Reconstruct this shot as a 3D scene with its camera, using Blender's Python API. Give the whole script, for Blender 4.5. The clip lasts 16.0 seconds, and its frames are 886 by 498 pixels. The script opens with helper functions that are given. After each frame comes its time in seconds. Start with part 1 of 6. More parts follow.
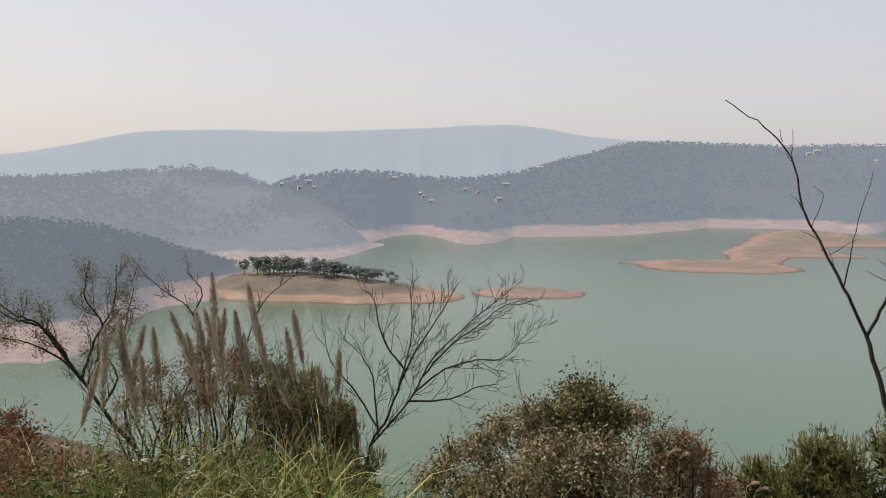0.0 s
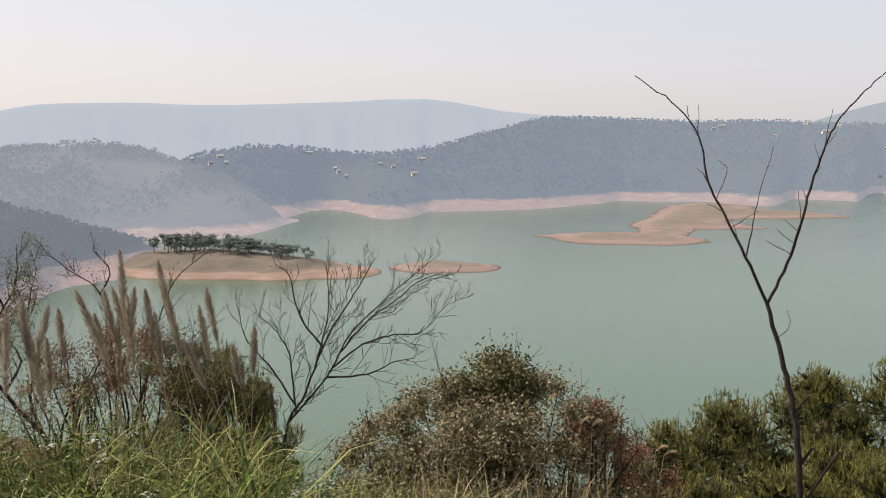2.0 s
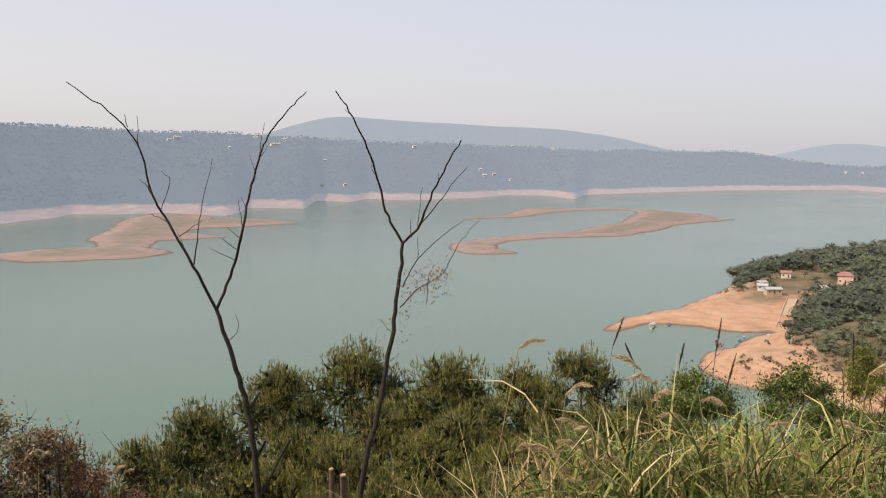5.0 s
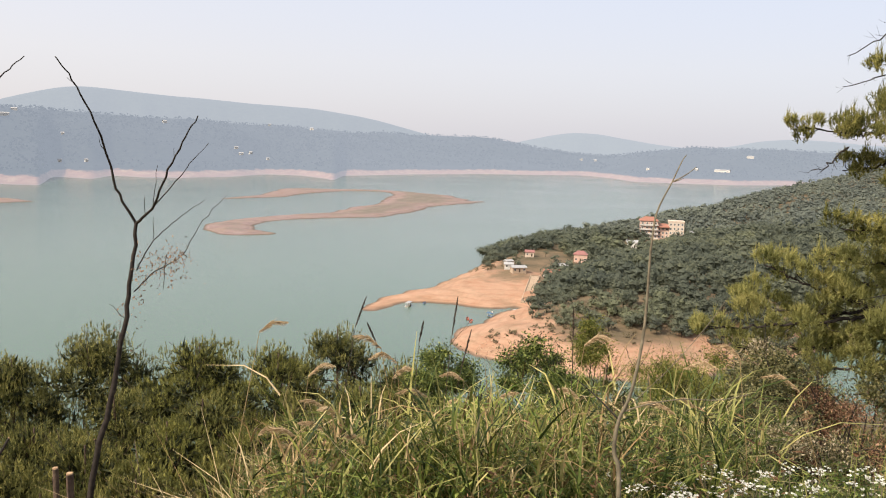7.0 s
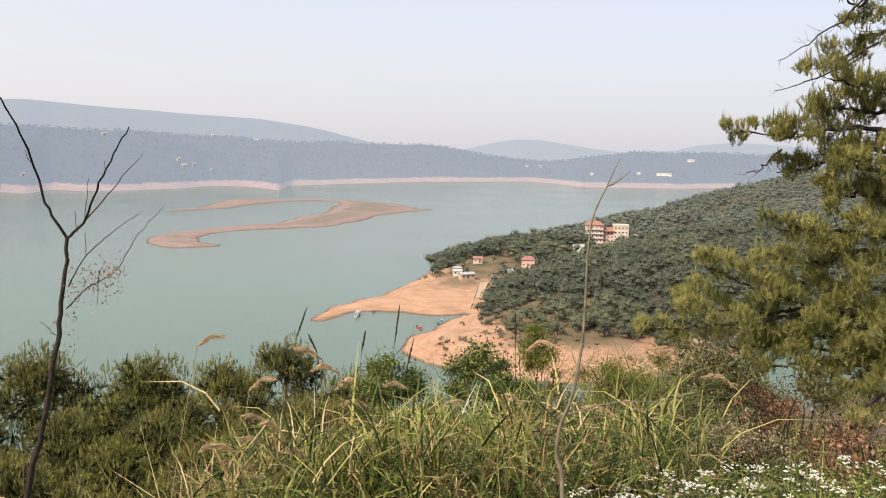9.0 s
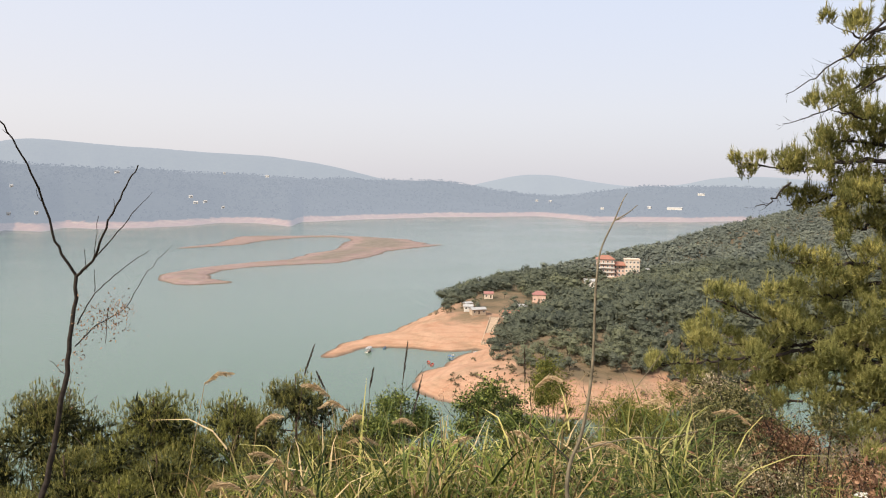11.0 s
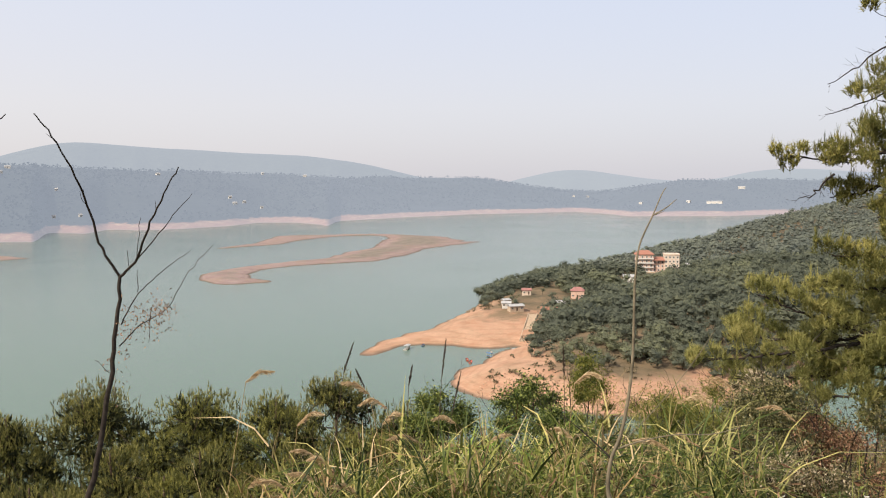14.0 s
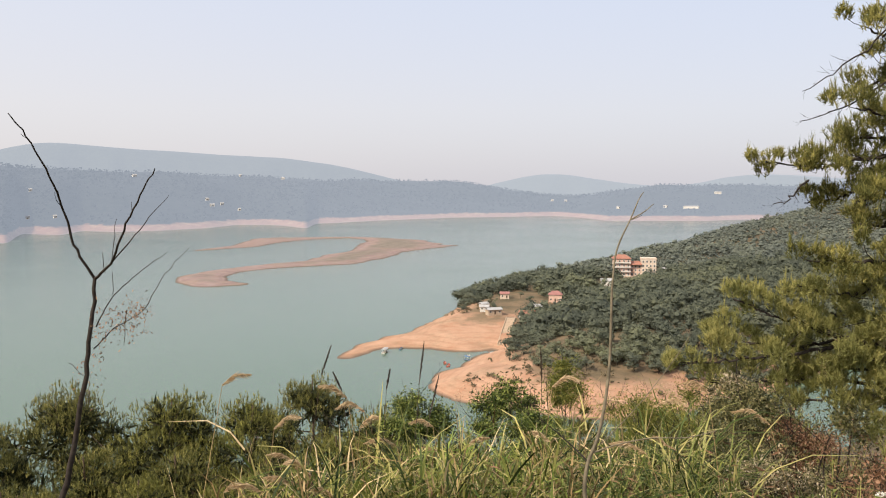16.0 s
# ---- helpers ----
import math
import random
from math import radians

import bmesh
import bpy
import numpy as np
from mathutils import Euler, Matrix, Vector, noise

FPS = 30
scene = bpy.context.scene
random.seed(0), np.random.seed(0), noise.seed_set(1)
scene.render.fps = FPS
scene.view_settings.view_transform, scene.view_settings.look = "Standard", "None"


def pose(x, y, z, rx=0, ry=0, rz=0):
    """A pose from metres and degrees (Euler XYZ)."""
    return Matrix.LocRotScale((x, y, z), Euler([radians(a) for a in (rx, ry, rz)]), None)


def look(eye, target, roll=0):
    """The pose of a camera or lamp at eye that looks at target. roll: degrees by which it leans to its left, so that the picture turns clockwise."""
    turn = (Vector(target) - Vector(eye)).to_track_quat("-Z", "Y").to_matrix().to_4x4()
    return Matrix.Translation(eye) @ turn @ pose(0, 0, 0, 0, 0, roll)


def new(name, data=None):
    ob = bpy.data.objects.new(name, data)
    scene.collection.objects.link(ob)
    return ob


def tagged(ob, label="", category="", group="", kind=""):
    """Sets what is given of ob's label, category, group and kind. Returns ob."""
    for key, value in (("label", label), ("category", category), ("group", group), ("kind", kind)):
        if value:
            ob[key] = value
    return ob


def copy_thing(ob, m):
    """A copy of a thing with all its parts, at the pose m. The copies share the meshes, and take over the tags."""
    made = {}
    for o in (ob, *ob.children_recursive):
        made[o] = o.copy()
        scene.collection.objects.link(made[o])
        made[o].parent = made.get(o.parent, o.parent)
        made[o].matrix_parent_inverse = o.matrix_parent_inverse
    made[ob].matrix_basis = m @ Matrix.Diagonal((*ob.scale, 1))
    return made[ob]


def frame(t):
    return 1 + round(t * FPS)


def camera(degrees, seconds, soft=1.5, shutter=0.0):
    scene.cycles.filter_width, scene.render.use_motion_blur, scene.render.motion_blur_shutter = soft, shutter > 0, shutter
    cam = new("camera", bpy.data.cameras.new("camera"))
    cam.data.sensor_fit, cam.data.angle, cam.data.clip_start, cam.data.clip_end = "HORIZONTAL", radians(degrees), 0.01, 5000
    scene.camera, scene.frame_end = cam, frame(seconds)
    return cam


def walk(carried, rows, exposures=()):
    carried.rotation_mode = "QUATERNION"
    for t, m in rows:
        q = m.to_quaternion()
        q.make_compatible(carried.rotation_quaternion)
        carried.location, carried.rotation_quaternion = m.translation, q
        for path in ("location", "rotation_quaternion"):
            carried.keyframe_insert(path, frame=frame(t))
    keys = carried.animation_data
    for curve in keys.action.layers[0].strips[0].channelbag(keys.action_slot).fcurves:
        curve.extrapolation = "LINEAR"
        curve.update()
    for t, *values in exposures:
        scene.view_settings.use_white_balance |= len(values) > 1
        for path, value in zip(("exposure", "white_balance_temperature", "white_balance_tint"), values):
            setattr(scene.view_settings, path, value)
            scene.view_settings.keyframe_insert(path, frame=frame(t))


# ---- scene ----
EYE = 86.0          # the camera's height over the lake

cam = camera(54.685, 16.0, soft=1.05)
PATH = [            # seconds, x, y, yaw, pitch, roll
    (0.0, 0.000, -0.000, -0.00, -4.90, 0.20),
    (0.5, 0.000, -0.000, -0.87, -5.52, 0.65),
    (1.0, 0.000, -0.000, -2.51, -6.65, 1.29),
    (1.5, 0.000, -0.000, -3.90, -6.92, 0.57),
    (2.0, 0.000, -0.000, -5.62, -6.61, 0.26),
    (2.5, 0.000, -0.000, -6.35, -6.06, 0.42),
    (3.0, 0.004, -0.003, -9.06, -6.02, 0.35),
    (3.5, 0.014, -0.008, -16.71, -5.94, -0.30),
    (4.0, 0.031, -0.018, -25.82, -5.85, -0.22),
    (4.5, 0.051, -0.030, -34.08, -5.81, -0.14),
    (5.0, 0.085, -0.050, -40.60, -5.93, -0.13),
    (7.5, 0.170, -0.100, -58.57, -7.09, -1.21),
    (8.0, 0.178, -0.105, -59.75, -7.05, -0.39),
    (8.5, 0.191, -0.113, -60.12, -6.72, -0.85),
    (11.0, 0.217, -0.128, -59.46, -3.99, -0.53),
    (11.5, 0.217, -0.128, -58.92, -3.92, -0.27),
    (12.0, 0.217, -0.128, -58.77, -3.73, -0.06),
    (12.5, 0.217, -0.128, -58.51, -3.82, -0.23),
    (13.0, 0.217, -0.128, -57.86, -4.19, -0.11),
    (13.5, 0.217, -0.128, -57.43, -4.31, 0.12),
    (14.0, 0.217, -0.128, -57.03, -4.18, 0.33),
    (14.5, 0.217, -0.128, -56.82, -4.13, 0.30),
    (15.0, 0.217, -0.128, -57.12, -4.11, 0.08),
    (15.5, 0.217, -0.128, -57.84, -4.14, -0.07),
    (16.0, 0.217, -0.128, -58.45, -3.96, -0.05),
]
walk(cam, [(t, pose(x, y, EYE, 90 + p, r, yaw)) for t, x, y, yaw, p, r in PATH],
     exposures=[(0.0, -0.1), (1.0, -0.04), (1.5, 0.05), (2.5, 0.1), (3.5, 0.04), (4.0, 0.02), (5.0, 0.07), (7.5, 0.3), (8.5, 0.3), (11.0, 0.27), (13.5, 0.2), (16.0, 0.2)])

# ---- light ----
SUN_AZ, SUN_EL = -72.0, 42.0     # clockwise from +y


def make_world():
    w = bpy.data.worlds.new("hazy_sky")
    scene.world = w
    w.use_nodes = True
    nt = w.node_tree
    nt.nodes.clear()
    out = nt.nodes.new("ShaderNodeOutputWorld")
    bg = nt.nodes.new("ShaderNodeBackground")
    sky = nt.nodes.new("ShaderNodeTexSky")
    sky.sky_type = "NISHITA"
    sky.sun_disc = False
    sky.sun_elevation = radians(SUN_EL)
    sky.sun_rotation = radians(SUN_AZ)
    sky.altitude = 900
    sky.air_density, sky.dust_density, sky.ozone_density = 1.0, 6.0, 1.0
    scale = nt.nodes.new("ShaderNodeVectorMath")
    scale.operation = "SCALE"
    scale.inputs["Scale"].default_value = 0.13
    nt.links.new(sky.outputs[0], scale.inputs[0])
    # winter haze: pale pinkish grey low down, faint blue higher up
    geo = nt.nodes.new("ShaderNodeTexCoord")
    sep = nt.nodes.new("ShaderNodeSeparateXYZ")
    nt.links.new(geo.outputs["Generated"], sep.inputs[0])
    ramp = nt.nodes.new("ShaderNodeValToRGB")
    e = ramp.color_ramp.elements
    e[0].position, e[0].color = 0.0, (0.77, 0.735, 0.755, 1)
    e[1].position, e[1].color = 0.26, (0.725, 0.775, 0.90, 1)
    m = e.new(0.09)
    m.color = (0.80, 0.78, 0.81, 1)
    nt.links.new(sep.outputs["Z"], ramp.inputs[0])
    mix = nt.nodes.new("ShaderNodeMix")
    mix.data_type = "RGBA"
    mix.inputs["Factor"].default_value = 0.78
    nt.links.new(scale.outputs[0], mix.inputs["A"])
    # the haze is brighter and warmer towards the sun
    sd = nt.nodes.new("ShaderNodeVectorMath")
    sd.operation = "DOT_PRODUCT"
    a, b = radians(SUN_AZ), radians(SUN_EL)
    sd.inputs[1].default_value = (math.sin(a) * math.cos(b), math.cos(a) * math.cos(b), math.sin(b))
    nt.links.new(geo.outputs["Generated"], sd.inputs[0])
    side = nt.nodes.new("ShaderNodeValToRGB")
    se = side.color_ramp.elements
    se[0].position, se[0].color = 0.15, (0.885, 0.905, 0.945, 1)
    se[1].position, se[1].color = 0.85, (1.13, 1.07, 0.99, 1)
    half = nt.nodes.new("ShaderNodeMapRange")
    half.inputs["From Min"].default_value = -1.0
    nt.links.new(sd.outputs["Value"], half.inputs["Value"])
    nt.links.new(half.outputs[0], side.inputs[0])
    mul = nt.nodes.new("ShaderNodeVectorMath")
    mul.operation = "MULTIPLY"
    nt.links.new(ramp.outputs[0], mul.inputs[0])
    nt.links.new(side.outputs[0], mul.inputs[1])
    nt.links.new(mul.outputs[0], mix.inputs["B"])
    nt.links.new(mix.outputs["Result"], bg.inputs["Color"])
    bg.inputs["Strength"].default_value = 1.0
    nt.links.new(bg.outputs[0], out.inputs[0])


make_world()
a, b = radians(SUN_AZ), radians(SUN_EL)
sun_dir = Vector((math.sin(a) * math.cos(b), math.cos(a) * math.cos(b), math.sin(b)))
sun = new("sun", bpy.data.lights.new("sun", "SUN"))
sun.data.energy, sun.data.angle, sun.data.color = 4.8, radians(1.5), (1.0, 0.89, 0.74)
sun.matrix_world = look(sun_dir * 100, (0, 0, 0))


# ---- materials ----
def material(name, stops, size=1.0, rough=0.85, bump=0.3, bump_size=None, detail=8.0, island=0.0, spec=0.15, through_light=0.0):
    """Noise-mottled surface: stops are (position, colour) of a ramp over noise of that size in metres."""
    m = bpy.data.materials.new(name)
    m.use_nodes = True
    nt = m.node_tree
    bsdf = nt.nodes["Principled BSDF"]
    pos = nt.nodes.new("ShaderNodeNewGeometry")
    n = nt.nodes.new("ShaderNodeTexNoise")
    n.inputs["Scale"].default_value = 1.0 / size
    n.inputs["Detail"].default_value = detail
    n.inputs["Roughness"].default_value = 0.6
    nt.links.new(pos.outputs["Position"], n.inputs["Vector"])
    ramp = nt.nodes.new("ShaderNodeValToRGB")
    el = ramp.color_ramp.elements
    while len(el) < len(stops):
        el.new(0.5)
    for e, (p, c) in zip(el, stops):
        e.position, e.color = p, (*c, 1)
    value = n.outputs[0]
    if island:
        mx = nt.nodes.new("ShaderNodeMix")
        mx.inputs["Factor"].default_value = island
        nt.links.new(value, mx.inputs["A"])
        nt.links.new(pos.outputs["Random Per Island"], mx.inputs["B"])
        value = mx.outputs["Result"]
    nt.links.new(value, ramp.inputs[0])
    nt.links.new(ramp.outputs[0], bsdf.inputs["Base Color"])
    bsdf.inputs["Roughness"].default_value = rough
    bsdf.inputs["Specular IOR Level"].default_value = spec
    if bump:
        n2 = nt.nodes.new("ShaderNodeTexNoise")
        n2.inputs["Scale"].default_value = 1.0 / (bump_size or size * 0.2)
        n2.inputs["Detail"].default_value = 5
        nt.links.new(pos.outputs["Position"], n2.inputs["Vector"])
        bp = nt.nodes.new("ShaderNodeBump")
        bp.inputs["Strength"].default_value = bump
        bp.inputs["Distance"].default_value = (bump_size or size * 0.2) * 0.5
        nt.links.new(n2.outputs[0], bp.inputs["Height"])
        nt.links.new(bp.outputs[0], bsdf.inputs["Normal"])
    if through_light:
        tr = nt.nodes.new("ShaderNodeBsdfTranslucent")
        nt.links.new(ramp.outputs[0], tr.inputs["Color"])
        ms = nt.nodes.new("ShaderNodeMixShader")
        ms.inputs[0].default_value = through_light
        nt.links.new(bsdf.outputs[0], ms.inputs[1])
        nt.links.new(tr.outputs[0], ms.inputs[2])
        nt.links.new(ms.outputs[0], nt.nodes["Material Output"].inputs[0])
    return m


def shore_material(name, top_a, top_b, line, spread, haze_glow=None, soil_a=(0.50, 0.235, 0.135), soil_b=(0.62, 0.33, 0.20)):
    """Bare red soil below the old water line, growth above it. Old water levels leave faint rings."""
    m = bpy.data.materials.new(name)
    m.use_nodes = True
    nt = m.node_tree
    bsdf = nt.nodes["Principled BSDF"]
    bsdf.inputs["Roughness"].default_value = 0.95
    bsdf.inputs["Specular IOR Level"].default_value = 0.15
    pos = nt.nodes.new("ShaderNodeNewGeometry")
    sep = nt.nodes.new("ShaderNodeSeparateXYZ")
    nt.links.new(pos.outputs["Position"], sep.inputs[0])

    def noise_tex(size, detail=6, rough=0.6):
        n = nt.nodes.new("ShaderNodeTexNoise")
        n.inputs["Scale"].default_value = 1.0 / size
        n.inputs["Detail"].default_value = detail
        n.inputs["Roughness"].default_value = rough
        nt.links.new(pos.outputs["Position"], n.inputs["Vector"])
        return n.outputs[0]

    def math_node(op, x, y):
        k = nt.nodes.new("ShaderNodeMath")
        k.operation = op
        for i, v in enumerate((x, y)):
            if isinstance(v, (int, float)):
                k.inputs[i].default_value = v
            else:
                nt.links.new(v, k.inputs[i])
        return k.outputs[0]

    def mixc(f, ca, cb):
        k = nt.nodes.new("ShaderNodeMix")
        k.data_type = "RGBA"
        for s, v in (("Factor", f), ("A", ca), ("B", cb)):
            if isinstance(v, tuple):
                k.inputs[s].default_value = (*v, 1)
            elif isinstance(v, (int, float)):
                k.inputs[s].default_value = v
            else:
                nt.links.new(v, k.inputs[s])
        return k.outputs["Result"]

    def steps(v, lo, hi):
        k = nt.nodes.new("ShaderNodeMapRange")
        k.inputs["From Min"].default_value, k.inputs["From Max"].default_value = lo, hi
        nt.links.new(v, k.inputs["Value"])
        return k.outputs[0]

    big, mid, fine = noise_tex(60), noise_tex(14), noise_tex(2.5)
    z = sep.outputs["Z"]
    soil = mixc(steps(mid, 0.35, 0.65), soil_a, soil_b)
    soil = mixc(math_node("MULTIPLY", steps(fine, 0.45, 0.75), 0.45), soil, (0.34, 0.24, 0.15))
    soil = mixc(math_node("MULTIPLY", steps(noise_tex(24, 8, 0.75), 0.50, 0.64), 0.7), soil, (0.25, 0.18, 0.11))
    rings = math_node("SINE", math_node("ADD", math_node("MULTIPLY", z, 5.0), math_node("MULTIPLY", mid, 5.0)), 0)
    soil = mixc(math_node("MULTIPLY", steps(rings, 0.1, 0.9), 0.2), soil, tuple(0.62 * c for c in soil_a))
    wet = steps(math_node("ADD", z, math_node("MULTIPLY", mid, 0.5)), 0.95, 0.35)
    soil = mixc(math_node("MULTIPLY", wet, 0.85), soil, (0.10, 0.078, 0.058))
    grow = mixc(steps(mid, 0.35, 0.65), top_a, top_b)
    edge = math_node("ADD", z, math_node("MULTIPLY", math_node("SUBTRACT", mid, 0.5), spread * 2))
    edge = math_node("ADD", edge, math_node("MULTIPLY", math_node("SUBTRACT", big, 0.5), spread * 2))
    cover = steps(edge, line - spread * 0.25, line + spread * 0.25)
    col = mixc(cover, soil, grow)
    nt.links.new(col, bsdf.inputs["Base Color"])
    bp = nt.nodes.new("ShaderNodeBump")
    bp.inputs["Strength"].default_value = 0.5
    bp.inputs["Distance"].default_value = 0.8
    nt.links.new(fine, bp.inputs["Height"])
    nt.links.new(bp.outputs[0], bsdf.inputs["Normal"])
    # the land's emission stands in for haze in front of it
    if haze_glow:
        haze_glowing(m, haze_glow)
    return m


def haze_glowing(m, haze_glow):
    """Haze in front of far hills, painted as emission: one colour, or two, the second where the lake runs furthest
    away.
    """
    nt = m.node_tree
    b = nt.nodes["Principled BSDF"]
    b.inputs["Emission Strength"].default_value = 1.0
    if len(haze_glow) == 3:
        b.inputs["Emission Color"].default_value = (*haze_glow, 1)
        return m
    # the painted haze goes paler with x, towards the lake's far end
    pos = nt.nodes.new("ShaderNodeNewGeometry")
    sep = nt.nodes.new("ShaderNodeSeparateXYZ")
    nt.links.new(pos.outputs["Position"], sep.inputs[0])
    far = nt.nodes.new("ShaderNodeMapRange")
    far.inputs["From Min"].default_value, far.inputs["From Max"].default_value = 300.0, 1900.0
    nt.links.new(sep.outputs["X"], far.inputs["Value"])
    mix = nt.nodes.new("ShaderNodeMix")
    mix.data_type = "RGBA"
    mix.inputs["A"].default_value, mix.inputs["B"].default_value = (*haze_glow[0], 1), (*haze_glow[1], 1)
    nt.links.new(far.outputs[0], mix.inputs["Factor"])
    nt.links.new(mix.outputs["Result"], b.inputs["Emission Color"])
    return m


# Haze colours, painted on far hills, shores and woods as emission.
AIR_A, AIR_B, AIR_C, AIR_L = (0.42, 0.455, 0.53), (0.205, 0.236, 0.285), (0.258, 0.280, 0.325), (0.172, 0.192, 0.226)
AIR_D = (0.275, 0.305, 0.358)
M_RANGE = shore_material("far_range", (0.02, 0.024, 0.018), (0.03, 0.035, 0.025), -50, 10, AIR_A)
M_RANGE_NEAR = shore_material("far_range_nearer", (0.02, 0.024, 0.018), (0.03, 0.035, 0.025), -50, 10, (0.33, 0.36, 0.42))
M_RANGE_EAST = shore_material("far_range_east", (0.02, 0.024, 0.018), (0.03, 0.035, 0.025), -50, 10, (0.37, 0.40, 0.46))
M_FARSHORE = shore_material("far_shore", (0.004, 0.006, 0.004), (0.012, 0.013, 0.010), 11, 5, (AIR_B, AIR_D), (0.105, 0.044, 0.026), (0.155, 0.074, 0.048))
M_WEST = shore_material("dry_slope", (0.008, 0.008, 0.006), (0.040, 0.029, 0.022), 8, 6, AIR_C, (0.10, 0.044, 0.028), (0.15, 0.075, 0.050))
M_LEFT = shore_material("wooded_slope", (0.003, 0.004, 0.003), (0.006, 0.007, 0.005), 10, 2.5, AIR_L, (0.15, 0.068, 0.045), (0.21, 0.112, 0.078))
M_ISLAND = shore_material("island_soil", (0.15, 0.135, 0.105), (0.24, 0.19, 0.155), 2.2, 1.8, None, (0.235, 0.165, 0.155), (0.30, 0.225, 0.212))
M_PENINSULA = shore_material("peninsula_soil", (0.12, 0.108, 0.088), (0.19, 0.15, 0.122), 4.2, 2.0, None, (0.27, 0.185, 0.150), (0.34, 0.245, 0.205))
M_EAST = shore_material("east_shore_soil", (0.09, 0.075, 0.045), (0.20, 0.14, 0.085), 7.5, 4.0, None, (0.37, 0.20, 0.122), (0.47, 0.29, 0.192))
M_EARTH = shore_material("hillside_earth", (0.07, 0.06, 0.035), (0.14, 0.10, 0.06), 6, 2.0)


def water_material():
    m = bpy.data.materials.new("lake_water")
    m.use_nodes = True
    nt = m.node_tree
    b = nt.nodes["Principled BSDF"]
    b.inputs["Base Color"].default_value = (0.088, 0.136, 0.089, 1)
    b.inputs["Roughness"].default_value = 0.22
    b.inputs["IOR"].default_value = 1.33
    pos = nt.nodes.new("ShaderNodeNewGeometry")
    n = nt.nodes.new("ShaderNodeTexNoise")
    n.inputs["Scale"].default_value = 0.9
    n.inputs["Detail"].default_value = 4
    nt.links.new(pos.outputs["Position"], n.inputs["Vector"])
    n2 = nt.nodes.new("ShaderNodeTexNoise")
    n2.inputs["Scale"].default_value = 0.006
    n2.inputs["Detail"].default_value = 3
    nt.links.new(pos.outputs["Position"], n2.inputs["Vector"])
    r = nt.nodes.new("ShaderNodeMapRange")
    r.inputs["From Min"].default_value, r.inputs["From Max"].default_value = 0.35, 0.65
    r.inputs["To Min"].default_value, r.inputs["To Max"].default_value = 0.07, 0.11
    nt.links.new(n2.outputs[0], r.inputs["Value"])
    nt.links.new(r.outputs[0], b.inputs["Roughness"])
    bp = nt.nodes.new("ShaderNodeBump")
    bp.inputs["Strength"].default_value = 0.8
    bp.inputs["Distance"].default_value = 0.15
    nt.links.new(n.outputs[0], bp.inputs["Height"])
    nt.links.new(bp.outputs[0], b.inputs["Normal"])
    return m


M_WATER = water_material()


# ---- geometry helpers ----
class Geo:
    """Collects vertices and faces of many small pieces for one mesh."""

    def __init__(self):
        self.v, self.f, self.n = [], {}, 0

    def add(self, verts, faces):
        verts = np.asarray(verts, float).reshape(-1, 3)
        faces = np.asarray(faces, int)
        self.v.append(verts)
        self.f.setdefault(faces.shape[1], []).append(faces + self.n)
        self.n += len(verts)
        return self

    def mesh(self, name, mat, smooth=False):
        me = bpy.data.meshes.new(name)
        v = np.concatenate(self.v)
        me.vertices.add(len(v))
        me.vertices.foreach_set("co", v.ravel())
        loops, starts, at_loop = [], [], 0
        for k, fs in self.f.items():
            fs = np.concatenate(fs)
            loops.append(fs.ravel())
            starts.append(at_loop + np.arange(len(fs)) * k)
            at_loop += fs.size
        loops, starts = np.concatenate(loops), np.concatenate(starts)
        me.loops.add(len(loops))
        me.loops.foreach_set("vertex_index", loops)
        me.polygons.add(len(starts))
        me.polygons.foreach_set("loop_start", starts)
        me.update(calc_edges=True)
        me.validate()
        me.polygons.foreach_set("use_smooth", [smooth] * len(me.polygons))
        me.materials.append(mat)
        return me


def part(name, me, parent, label=""):
    ob = new(name, me)
    ob.parent = parent
    return tagged(ob, label)


def grid_faces(nu, nv, wrap=False):
    i, j = np.meshgrid(np.arange(nu if wrap else nu - 1), np.arange(nv - 1), indexing="ij")
    k = (i + 1) % nu
    return np.stack([i * nv + j, k * nv + j, k * nv + j + 1, i * nv + j + 1], -1).reshape(-1, 4)


class Lattice:
    """Smooth value noise on the plane, several octaves."""

    def __init__(self, seed):
        self.t = np.random.default_rng(seed).random((256, 256))

    def one(self, x, y):
        xi, yi = np.floor(x).astype(int), np.floor(y).astype(int)
        fx, fy = x - xi, y - yi
        fx, fy = fx * fx * (3 - 2 * fx), fy * fy * (3 - 2 * fy)
        t = self.t
        g = lambda p, q: t[p % 256, q % 256]
        return (g(xi, yi) * (1 - fx) + g(xi + 1, yi) * fx) * (1 - fy) + (g(xi, yi + 1) * (1 - fx) + g(xi + 1, yi + 1) * fx) * fy

    def __call__(self, x, y, size, octaves=4):
        s, amp, tot = 0, 1.0, 0
        for o in range(octaves):
            s = s + (self.one(x / size + 17 * o, y / size + 31 * o) - 0.5) * amp
            tot, size, amp = tot + amp, size / 2, amp * 0.5
        return s / tot * 2


LAT = Lattice(4)


def polar(az, d):
    a = np.radians(az)
    return d * np.sin(a), d * np.cos(a)


def ground_z(x, y):
    """The near hillside: level where the camera stands, then falling to the lake bed."""
    s = x * 0.5 + y * 0.866
    z = np.where(s > 0, 84.4 - 0.5 * (np.sqrt(np.maximum(s, 0) ** 2 + 9) - 3), 84.4 - 0.06 * s)
    r = np.hypot(x, y)
    z = z + LAT(x, y, 6, 3) * 0.25 * np.clip((r - 1.5) / 4, 0, 1) + LAT(x + 90, y, 45, 3) * 4 * np.clip((r - 12) / 60, 0, 1)
    return np.maximum(z, -6.0)


